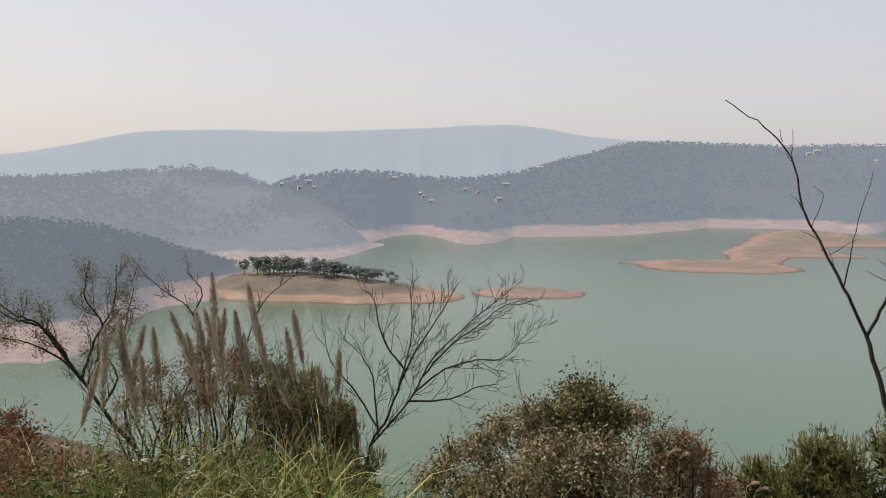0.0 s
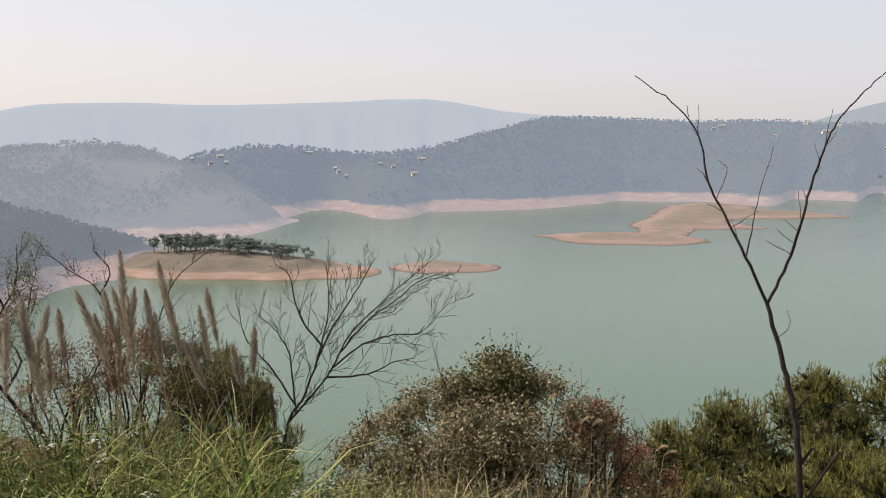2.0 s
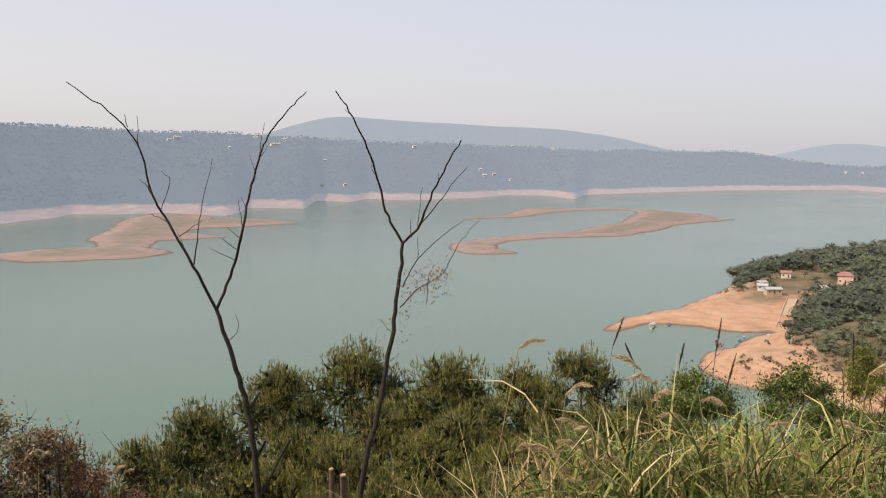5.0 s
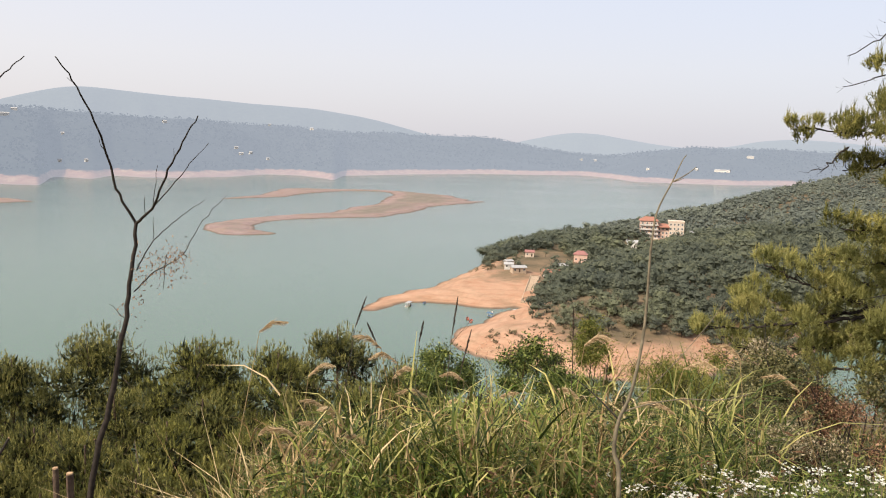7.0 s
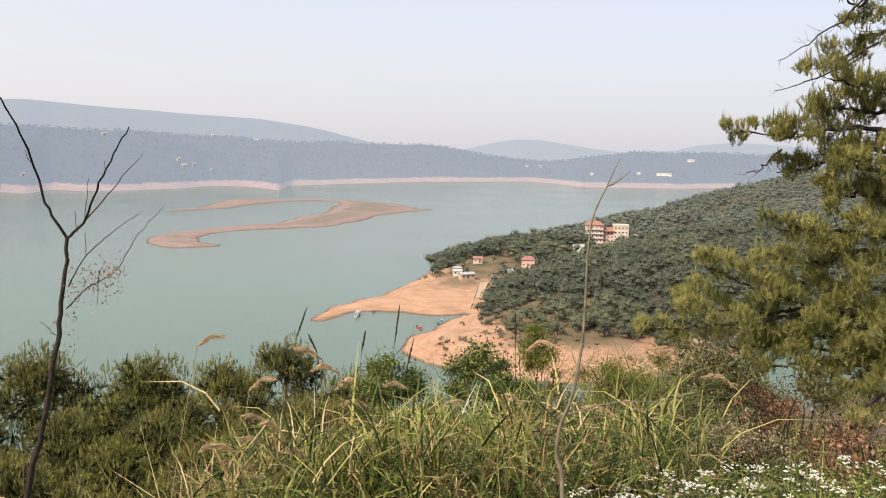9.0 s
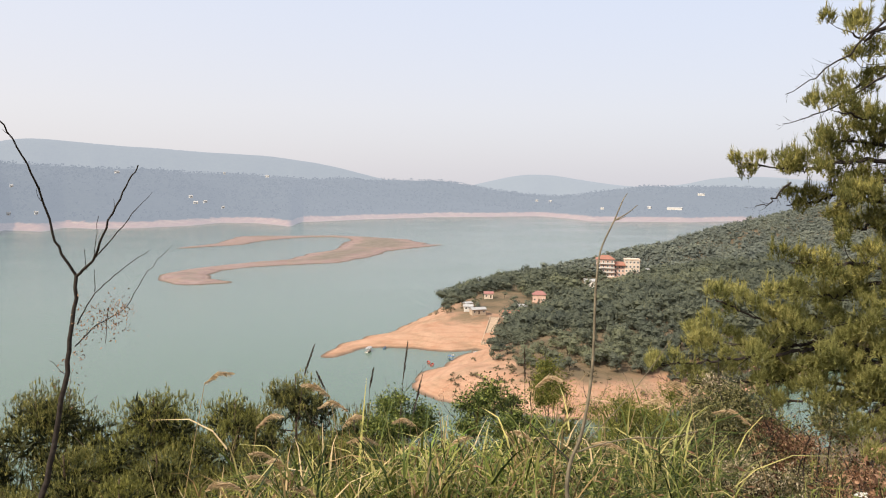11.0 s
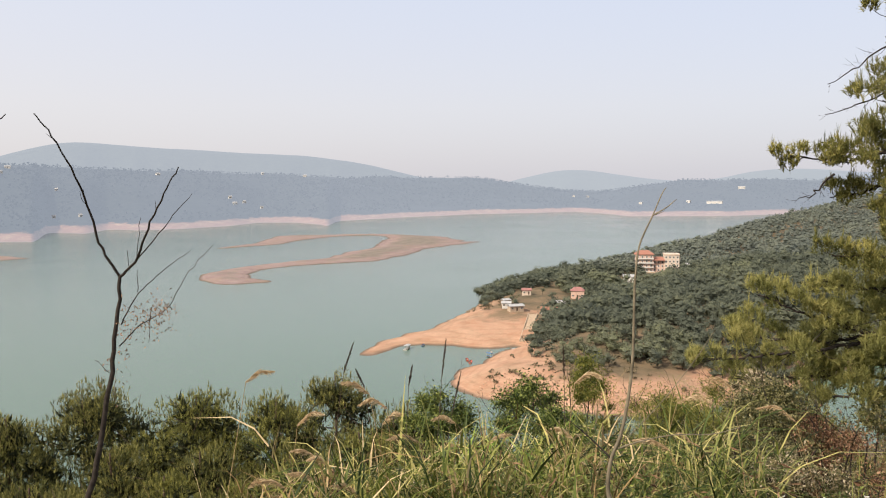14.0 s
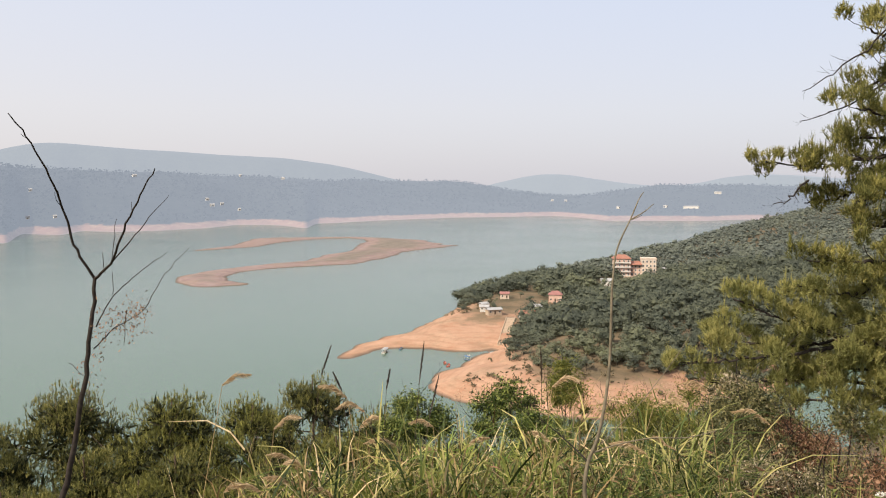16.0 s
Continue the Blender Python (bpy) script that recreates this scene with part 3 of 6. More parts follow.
def twigs(geo, line, r, rng, every=0.12, length=0.4, depth=2, start=0.25, spread=0.8, lift=0.25, tips=None, flat=0.6, least=0.0016, end=0.98):
    """Side twigs along a limb, and twigs on those."""
    seg = np.linalg.norm(np.diff(line, axis=0), axis=1)
    total = seg.sum()
    n = max(1, int(total / every))
    cum = np.concatenate([[0], np.cumsum(seg)])
    for s in np.linspace(start, end, n) * total + rng.normal(0, every * 0.3, n):
        s = min(max(s, 0), total * 0.995)
        i = min(np.searchsorted(cum, s, side="right") - 1, len(seg) - 1)
        p = line[i] + (line[i + 1] - line[i]) * ((s - cum[i]) / max(seg[i], 1e-6))
        d = unit(line[i + 1] - line[i])
        side = unit(np.cross(d, rng.normal(0, 1, 3) * np.array([1, 1, flat])))
        way = unit(d * 0.8 + side * spread + np.array([0, 0, lift]))
        ln = length * rng.uniform(0.4, 1.1) * (1.15 - 0.6 * s / total)
        bend = unit(np.cross(way, side + 0.01)) * ln * rng.normal(0, 0.06)
        pts = smooth_line([p, p + way * ln * 0.5 + bend, p + way * ln + np.array([0, 0, ln * 0.12])], 2)
        rr = r * (1 - 0.7 * s / total) * 0.55
        tube(geo, pts, max(rr, least), least * 0.75, 3)
        if tips is not None:
            tips.append((pts[-1], way))
            tips.append((pts[len(pts) // 2], way))
        if depth > 1:
            twigs(geo, pts, max(rr, least), rng, every * 0.8, length * 0.5, depth - 1, 0.3, spread, lift, tips, flat, least)


def leaves(geo, pos, way, size, rng, aspect=0.45, jitter=0.5):
    """Folded pointed leaves at the points, each a little different."""
    n = len(pos)
    if n == 0:
        return
    way = unit(np.asarray(way, float) + rng.normal(0, jitter, (n, 3)))
    side = unit(np.cross(way, rng.normal(0, 1, (n, 3))))
    up = np.cross(side, way)
    L = size * rng.uniform(0.6, 1.3, (n, 1))
    W = L * aspect * rng.uniform(0.7, 1.2, (n, 1))
    p = np.asarray(pos, float)
    fold = up * W * rng.uniform(-0.2, 0.5, (n, 1))
    v = np.stack([p, p + way * L * 0.45 + side * W * 0.5 + fold, p + way * L + up * L * rng.uniform(-0.3, 0.1, (n, 1)), p + way * L * 0.45 - side * W * 0.5 + fold], 1)
    k = np.arange(n)[:, None] * 4
    geo.add(v.reshape(-1, 3), np.concatenate([k + [0, 1, 2], k + [0, 2, 3]]))


def tufts(geo, pos, way, length, count, width, rng, spread=0.55):
    """Brushes of needles, each needle one thin blade."""
    n = len(pos)
    if n == 0:
        return
    pos, way = np.repeat(np.asarray(pos, float), count, 0), np.repeat(unit(np.asarray(way, float)), count, 0)
    m = len(pos)
    d = unit(way + rng.normal(0, spread, (m, 3)))
    start = pos + way * rng.uniform(-0.35, 0.55, (m, 1)) * length
    L = length * rng.uniform(0.6, 1.15, (m, 1))
    side = unit(np.cross(d, rng.normal(0, 1, (m, 3)))) * width * 0.5
    v = np.stack([start - side, start + side, start + d * L], 1)
    geo.add(v.reshape(-1, 3), np.arange(m * 3).reshape(-1, 3))


def blades(geo, base, height, rng, width=0.012, lean=0.35, droop=0.6, segs=4, way=None):
    """Grass blades: tapering strips that bend over."""
    n = len(base)
    base = np.asarray(base, float)
    ang = rng.uniform(0, 2 * np.pi, n)
    out = np.stack([np.cos(ang), np.sin(ang), 0 * ang], 1)
    if way is not None:
        out = unit(out + np.asarray(way))
    H = np.asarray(height) * rng.uniform(0.55, 1.15, n)
    ln, dr = lean * rng.uniform(0.2, 1.4, n), droop * rng.uniform(0.0, 1.4, n)
    side = np.cross(out, [0, 0, 1.0])
    side = unit(side + rng.normal(0, 0.4, (n, 3)))
    rows = []
    for k in range(segs + 1):
        t = k / segs
        p = base + out * (H * (ln * t + dr * t ** 3 * 0.7))[:, None] + np.array([0, 0, 1.0]) * (H * (t - dr * 0.5 * t ** 3))[:, None]
        w = width * (1 - t ** 1.8) * 0.5 * rng.uniform(0.8, 1.2, (n, 1)) + 0.0006
        rows += [p - side * w, p + side * w]
    v = np.stack(rows, 1)
    k = np.arange(n)[:, None] * (2 * (segs + 1))
    f = np.concatenate([k + np.array([2 * i, 2 * i + 1, 2 * i + 3, 2 * i + 2]) for i in range(segs)])
    geo.add(v.reshape(-1, 3), f)


def plume(geo, line, radius, rng, count=160, hair=0.06, hang=0.3, thick=0.0025):
    """A feathery seed head along a line."""
    line = np.asarray(line, float)
    t = rng.uniform(0, 1, count)
    i = np.minimum((t * (len(line) - 1)).astype(int), len(line) - 2)
    fr = (t * (len(line) - 1) - i)[:, None]
    p = line[i] * (1 - fr) + line[i + 1] * fr
    d = unit(line[i + 1] - line[i])
    prof = (np.sin(np.pi * np.clip(t * 0.9 + 0.08, 0, 1)) ** 0.6)[:, None]
    out = unit(rng.normal(0, 1, (count, 3)))
    way = unit(d * 1.1 + out * 0.55 - np.array([0, 0, hang]))
    L = hair * rng.uniform(0.6, 1.3, (count, 1)) * prof
    p = p + out * radius * prof * rng.uniform(0.1, 0.7, (count, 1))
    side = unit(np.cross(way, rng.normal(0, 1, (count, 3)))) * thick
    v = np.stack([p - side, p + side, p + way * L], 1)
    geo.add(v.reshape(-1, 3), np.arange(count * 3).reshape(-1, 3))


def thing(name, at, label, category, group=""):
    e = new(name)
    e.location = at
    e.empty_display_size = 0.2
    return tagged(e, label, category, group)


def piece(name, geo, mat, parent, label="", smooth=False):
    """A mesh built in world places, hung under its thing."""
    off = np.array(parent.location if parent.type == "EMPTY" else parent.parent.location)
    geo.v = [v - off for v in geo.v]
    return part(name, geo.mesh(name, mat, smooth), parent, label)


# ---- trees far off ----
OCTA_V = np.array([(1, 0, 0), (-1, 0, 0), (0, 1, 0), (0, -1, 0), (0, 0, 1), (0, 0, -1)], float)
OCTA_F = np.array([(0, 2, 4), (2, 1, 4), (1, 3, 4), (3, 0, 4), (2, 0, 5), (1, 2, 5), (3, 1, 5), (0, 3, 5)])


def crown_cards(rng, n, size, height, width, lumps=8, low=0.25):
    """Leaf clumps of one tree on the outside of several lumps, as triangles about its foot, over a dense inside."""
    c = np.stack([rng.normal(0, width * 0.26, lumps), rng.normal(0, width * 0.26, lumps), rng.uniform(low + 0.18, 0.86, lumps) * height], 1)
    r = width * rng.uniform(0.2, 0.34, lumps)
    k = rng.integers(0, lumps, n)
    d = unit(rng.normal(0, 1, (n, 3)) + np.array([0, 0, 0.35]))
    p = c[k] + d * r[k][:, None] * np.array([1, 1, 0.75]) * rng.uniform(0.86, 1.05, (n, 1))
    nrm = unit(d + rng.normal(0, 0.16, (n, 3)))
    a = unit(np.cross(nrm, rng.normal(0, 1, (n, 3))))
    b = np.cross(nrm, a)
    s = size * rng.uniform(0.55, 1.25, (n, 1)) * 0.5
    q = s * rng.uniform(0.6, 1.0, (n, 1))
    cards = np.stack([p - a * s - b * q, p + a * s - b * q * 0.7, p + b * q * 1.2], 1)
    inside = c[:, None] + (OCTA_V * np.array([1, 1, 0.75]))[None] * r[:, None, None] * 0.62 * rng.uniform(0.85, 1.1, (lumps, 6, 1))
    return np.concatenate([cards, inside[:, OCTA_F].reshape(-1, 3, 3)])


def forest(name, feet, heights, mat, label, n, size, rng, variants=8, width=0.75, lumps=8):
    """Many trees as one sheet of foliage, each with its own turn and height."""
    geo = Geo()
    base = [crown_cards(rng, n, size, 1.0, width, lumps, low=0.1) for _ in range(variants)]
    for v in range(variants):
        pick = np.arange(len(feet)) % variants == v
        f, h = feet[pick], heights[pick]
        a = rng.uniform(0, 2 * np.pi, len(f))
        c, s = np.cos(a), np.sin(a)
        q = base[v][None] * h[:, None, None, None] * np.array([1, 1, 1.0])
        x = q[..., 0] * c[:, None, None] - q[..., 1] * s[:, None, None] + f[:, 0, None, None]
        y = q[..., 0] * s[:, None, None] + q[..., 1] * c[:, None, None] + f[:, 1, None, None]
        z = q[..., 2] + f[:, 2, None, None]
        w = np.stack([x, y, z], -1).reshape(-1, 3)
        geo.add(w, np.arange(len(w)).reshape(-1, 3))
    ob = new(name, geo.mesh(name, mat))
    return tagged(ob, label, "trees", kind="stuff")


def scatter_ridge(name, count, rng, lo, hi, clump=140, keep=0.0):
    """Feet of trees on a range of hills between two heights, thicker in patches."""
    v = SURF[name]
    na, nu = v.shape[:2]
    i, j = rng.integers(0, na - 1, count), rng.integers(0, nu - 1, count)
    fu, fv = rng.random((count, 1)), rng.random((count, 1))
    p = (v[i, j] * (1 - fu) + v[i + 1, j] * fu) * (1 - fv) + (v[i, j + 1] * (1 - fu) + v[i + 1, j + 1] * fu) * fv
    ok = (p[:, 2] > lo + 2 * LAT(p[:, 0], p[:, 1], 60, 2)) & (p[:, 2] < hi) & (LAT(p[:, 0] + 500, p[:, 1], clump, 3) > keep + rng.normal(0, 0.14, count))
    p[:, 2] -= 0.8
    return p[ok]


def tree_on(name, feet, heights, label, category, group, rng, mat, cards=150, size=1.3, width=8.0):
    """Single trees: a trunk with forks and a crown of clumps, three kinds copied about."""
    kinds = []
    for k in range(3):
        h = 10.0
        e = thing(name, (0, 0, 0), label, category, group)
        g = Geo()
        tube(g, smooth_line([(0, 0, -0.6), (0.15, 0.1, h * 0.3), (-0.1, 0.2, h * 0.6)]), 0.22, 0.1, 6)
        for q in range(5):
            a = q * 1.3 + k
            tube(g, smooth_line([(0.05, 0.1, h * (0.25 + 0.06 * q)), (math.cos(a) * 1.2, math.sin(a) * 1.2, h * (0.42 + 0.06 * q)), (math.cos(a) * 2.2, math.sin(a) * 2.2, h * (0.55 + 0.06 * q))], 2), 0.09, 0.04, 3)
        piece("trunk", g, M_BARK, e)
        w = crown_cards(rng, cards, size, h, width, low=0.22).reshape(-1, 3)
        piece("crown", Geo().add(w, np.arange(len(w)).reshape(-1, 3)), mat, e)
        kinds.append(e)
    for i, (f, h) in enumerate(zip(feet, heights)):
        m = Matrix.LocRotScale(Vector(f), Euler((0, 0, rng.uniform(0, 6.28))), None)
        e = kinds[i] if i < 3 else copy_thing(kinds[i % 3], m)
        e.matrix_basis = m @ Matrix.Diagonal((h / 10, h / 10, h / 10, 1))


rng = np.random.default_rng(5)
p = np.concatenate([scatter_ridge("shore_far", 19000, rng, 14, 400, 160, -0.25), scatter_ridge("shore_far", 9000, rng, 60, 400, 90, -0.9)])
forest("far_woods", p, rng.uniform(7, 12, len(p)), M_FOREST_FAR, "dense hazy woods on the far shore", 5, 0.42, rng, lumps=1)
p = scatter_ridge("shore_west", 16000, rng, 18, 400, 110, -0.02)
q = scatter_ridge("shore_west", 9000, rng, 72, 400, 60, -0.2)
p = np.concatenate([p, q])
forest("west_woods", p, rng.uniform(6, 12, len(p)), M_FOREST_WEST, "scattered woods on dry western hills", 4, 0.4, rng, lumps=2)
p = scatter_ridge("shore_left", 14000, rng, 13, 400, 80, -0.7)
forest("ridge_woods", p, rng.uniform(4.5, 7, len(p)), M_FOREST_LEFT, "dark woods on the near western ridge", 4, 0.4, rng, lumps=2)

# peninsula grove
n = 84
t = rng.random(n)
px, py = -150 + t * 112 + rng.normal(0, 5, n), 662 - t * 32 + rng.normal(0, 11, n)
feet = np.stack([px, py, segments_z(PENINSULA, px, py, 0.12) - 0.2], 1)
tree_on("tree", feet, rng.uniform(8, 14, n) * (1.05 - 0.35 * t), "round-crowned dark tree on the bare peninsula", "tree", "trees on the peninsula", rng, M_FOREST_ISLE, cards=170, size=1.0)

# eastern hillside
n = 11500
px, py = rng.uniform(325, 1500, n), rng.uniform(20, 420, n)
pz = east_z(px, py)
edge = LAT(px, py, 40, 3) * 9
stair = 211 + (px - 406) * 0.41
north = (py > stair) & ((px + edge > 552) | ((px + edge > 510) & (py > 291)) | ((px > 476) & (py < 232))) & (pz > 1.0)
bare_strip = (py > 162) & (py < 176 - np.clip((px - 390) * 0.25, 0, 14)) & (px < 436)
south = (py <= stair - 7) & (pz > 1.6) & ~bare_strip & (((py >= 168) & (px + edge * 0.4 > 356)) | ((py < 168) & (px + edge * 0.5 > 341 + np.clip((137 - py) * 0.5, 0, 30))))
clear = np.hypot((px - 505) / 44, (py - 260) / 25) < 1
for cx, cy, cr in ((690, 238, 15), (673, 232, 13), (658, 226, 9), (548, 243, 8), (536, 238, 8), (473, 229, 8), (463, 225, 6), (650, 250, 6), (640, 246, 7), (724, 216, 9), (712, 212, 9), (627, 237, 8), (616, 233, 7), (500, 158, 6), (512, 157, 6), (488, 160, 5)):
    clear |= np.hypot(px - cx, py - cy) < cr
ok = (north | south) & ~clear & ((px < 900) | (rng.random(n) < 0.6))
feet = np.stack([px, py, pz - 2.2], 1)[ok]
near = np.hypot(feet[:, 0], feet[:, 1]) < 440
extra = feet[near][260:]
feet_far = np.concatenate([feet[~near], extra])
# beyond 720 m the trees take the copy with more haze in its colour
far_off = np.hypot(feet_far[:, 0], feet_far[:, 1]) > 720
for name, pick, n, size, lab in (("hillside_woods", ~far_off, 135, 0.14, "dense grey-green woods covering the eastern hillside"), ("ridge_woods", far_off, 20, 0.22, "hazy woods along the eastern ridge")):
    forest(name, feet_far[pick], 5.5 + 7.5 * rng.random(pick.sum()) ** 1.5, M_FOREST_RIDGE_HAZED if name == "ridge_woods" else M_FOREST, lab, n, size, rng, width=1.2, lumps=7 if name == "hillside_woods" else 3)
feet = feet[near][:260]
tree_on("tree", feet, rng.uniform(7, 11, len(feet)), "leafy green tree at the edge of the hillside woods", "tree", "trees above the bare cove", rng, M_FOREST, cards=300, size=0.8)


# ---- near plants ----
def sapling(at_az, at_el, d, limbs, stubs, label, r, leaves_at=(), lean=()):
    """A leafless young tree: limbs in metres right of and above its fork."""
    rng = np.random.default_rng(int(at_az * 10))
    o = sight(at_az, at_el, d)
    right, ahead = axes(at_az)
    put = lambda q, k=0.0: o + right * q[0] + np.array([0, 0, q[1]]) + ahead * k
    trunk = limbs[0]
    foot_xy = put(trunk[0])
    gx = foot_xy + right * (trunk[0][0] - trunk[1][0]) * 1.5
    foot = np.array([gx[0], gx[1], float(ground_z(gx[0], gx[1])) - 0.1])
    e = thing("sapling", tuple(foot), label, "tree")
    g = Geo()
    line = smooth_line([foot] + [put(q) for q in trunk], 5)
    line[1:-1] += rng.normal(0, 0.004, line[1:-1].shape)
    tube(g, line, r, r * 0.5, 9)
    piece("trunk", g, M_BARK, e, smooth=True)
    tw = Geo()
    for li, limb in enumerate(limbs[1:]):
        g = Geo()
        depth = np.cumsum(rng.normal(0, 0.05, len(limb)))
        depth[0] = 0
        pts = np.array([put(q, k) for q, k in zip(limb, depth)])
        if li < len(lean):
            f = 1 - lean[li] / d * (np.linspace(0, 1, len(pts)) ** 1.2)[:, None]
            pts = np.array([0, 0, EYE]) + (pts - np.array([0, 0, EYE])) * f
        line = smooth_line(pts, 5)
        line[1:-1] += rng.normal(0, 0.003, line[1:-1].shape)
        big = li < 2
        tube(g, line, r * (0.42 if big else 0.2 if len(limb) > 3 else 0.11), 0.003 if big else 0.0015, 7)
        piece("branch", g, M_BARK, e, smooth=True)
        if big:
            twigs(tw, line, r * 0.3, rng, 0.34, 0.15, 1, 0.25, 0.7, 0.5, end=0.72)
    tagged(piece("twigs", tw, M_BARK, e), kind="stuff")
    for s in stubs:
        g = Geo()
        tube(g, smooth_line([put(q) for q in s], 2), r * 0.42, r * 0.30, 7)
        b = piece("stub", g, M_BARK, e)
        g = Geo()
        end, back = put(s[-1]), put(s[-2])
        dv = unit(end - back)
        tube(g, [end - dv * 0.006, end + dv * 0.004], r * 0.27, r * 0.25, 7)
        piece("cut_end", g, M_CUT, b, "pale sawn branch end")
    if len(leaves_at):
        g = Geo()
        for (u, w, su, sw, n) in leaves_at:
            pos = o + right * rng.normal(u, su, (n, 1)) + np.array([0, 0, 1]) * rng.normal(w, sw, (n, 1)) + ahead * rng.normal(0, 0.12, (n, 1))
            leaves(g, pos, np.tile([0, 0, -1.0], (n, 1)), 0.018, rng, 0.4, 0.8)
        piece("dead_leaves", g, M_LEAF_RUST, e, "curled dry leaves still hanging")
    return e


def thin_stem(az, el, d, limbs):
    """A slender live shoot with a few bare side branches."""
    rng = np.random.default_rng(3)
    o = sight(az, el, d)
    right, ahead = axes(az)
    put = lambda q: o + right * q[0] + np.array([0, 0, q[1]])
    f = put(limbs[0][0])
    foot = np.array([f[0], f[1], float(ground_z(f[0], f[1])) - 0.05])
    e = thing("sapling", tuple(foot), "slender greenish-brown shoot with bare side branches", "tree")
    g = Geo()
    tube(g, smooth_line([foot] + [put(q) for q in limbs[0]], 5), 0.011, 0.005, 8)
    piece("stem", g, M_STEM, e, smooth=True)
    for i, limb in enumerate(limbs[1:]):
        g = Geo()
        line = smooth_line([put(q) + ahead * 0.02 * k for k, q in enumerate(limb)], 5)
        tube(g, line, (0.0045, 0.003, 0.0036, 0.0042, 0.0018)[i], 0.0013, 6)
        twigs(g, line, 0.004, rng, 0.3, 0.06, 1)
        piece("branch", g, M_BARK if i == 3 else M_STEM, e, smooth=True)


FORKED_LIMBS = [
    [(0.256, -1.323), (0.197, -0.720), (0.098, -0.351), (0.000, 0.000)],
    [(0.000, 0.000), (-0.140, 0.316), (-0.288, 0.597), (-0.393, 0.807), (-0.470, 1.123), (-0.645, 1.335), (-0.890, 1.516)],
    [(0.000, 0.000), (0.116, 0.281), (0.186, 0.562), (0.239, 0.807), (0.309, 1.053), (0.386, 1.211), (0.520, 1.375), (0.636, 1.492)],
    [(-0.140, 0.316), (-0.112, 0.491), (-0.084, 0.667), (0.000, 1.036)],
    [(0.309, 1.053), (0.351, 1.281)],
    [(-0.288, 0.597), (-0.411, 0.660)],
    [(-0.393, 0.807), (-0.481, 0.895)],
    [(-0.340, 0.695), (-0.281, 0.878), (-0.337, 0.948)],
    [(-0.235, 0.509), (-0.077, 0.614)],
    [(0.133, 0.333), (-0.025, 0.428)],
    [(0.151, 0.404), (0.046, 0.498)],
    [(0.168, 0.491), (0.081, 0.562)],
    [(0.186, 0.562), (0.161, 0.755)],
    [(-0.470, 1.123), (-0.477, 1.316)],
    [(-0.534, 1.236), (-0.551, 1.316)],
    [(0.063, -0.228), (0.144, -0.140), (0.126, -0.035)]]
sapling(26.57, -9.7, 6.0, FORKED_LIMBS, [[(0.197, -0.720), (0.281, -0.597)], [(0.239, -1.088), (0.316, -0.948)], [(0.291, -1.323), (0.386, -1.123), (0.484, -0.948)]], 'leafless forked sapling with sawn side stubs', 0.026, (), ())
LEANING_LIMBS = [[(u * 0.883, w * 0.883) for u, w in limb] for limb in [
    [(-0.294, -1.745), (-0.180, -1.229), (-0.082, -0.702), (-0.033, -0.351), (0.000, 0.000)],
    [(0.000, 0.000), (-0.101, 0.183), (-0.166, 0.411), (-0.232, 0.656), (-0.360, 0.910), (-0.446, 1.048)],
    [(0.000, 0.000), (0.105, 0.105), (0.195, 0.310), (0.315, 0.540), (0.420, 0.714)],
    [(0.105, 0.105), (0.245, 0.280), (0.350, 0.420), (0.448, 0.540)],
    [(-0.016, -0.456), (0.105, -0.316), (0.270, -0.193), (0.390, 0.025), (0.532, 0.204)],
    [(0.000, -0.316), (0.105, -0.105), (0.240, 0.035), (0.405, 0.170)],
    [(0.105, 0.105), (0.140, 0.386)],
    [(0.065, 0.035), (0.055, 0.176)],
    [(0.105, -0.105), (0.108, 0.035)],
    [(-0.082, -0.632), (-0.180, -0.562)],
    [(0.190, -0.211), (0.165, -0.456)]]]
sapling(38.95, -5.5, 5.3, LEANING_LIMBS, [[(-0.222, -1.348), (-0.245, -1.287)]], 'leafless forked sapling with a few dead leaves', 0.0205, [(0.13, -0.25, 0.06, 0.05, 130), (0.23, -0.19, 0.05, 0.04, 130), (0.01, -0.37, 0.02, 0.11, 70), (-0.08, -0.53, 0.025, 0.05, 24), (0.17, -0.26, 0.08, 0.08, 80)], (0.45, 0.6, -0.4, -1.2, -0.8))
STEM_LIMBS = [
    [(-0.070, -1.010), (-0.098, -0.860), (-0.088, -0.727), (-0.042, -0.589), (-0.007, -0.335), (0.000, 0.000)],
    [(0.000, 0.000), (0.016, 0.150), (0.069, 0.277), (0.102, 0.358), (0.120, 0.386)],
    [(0.069, 0.277), (0.120, 0.307), (0.159, 0.339)],
    [(-0.072, -0.681), (0.028, -0.646), (0.166, -0.616), (0.305, -0.612), (0.425, -0.582)],
    [(-0.088, -0.716), (-0.157, -0.658), (-0.226, -0.607), (-0.296, -0.561)],
    [(-0.072, -0.681), (0.097, -0.496), (0.235, -0.312), (0.309, -0.196)]]
thin_stem(69.7, -6.45, 3.5, STEM_LIMBS)



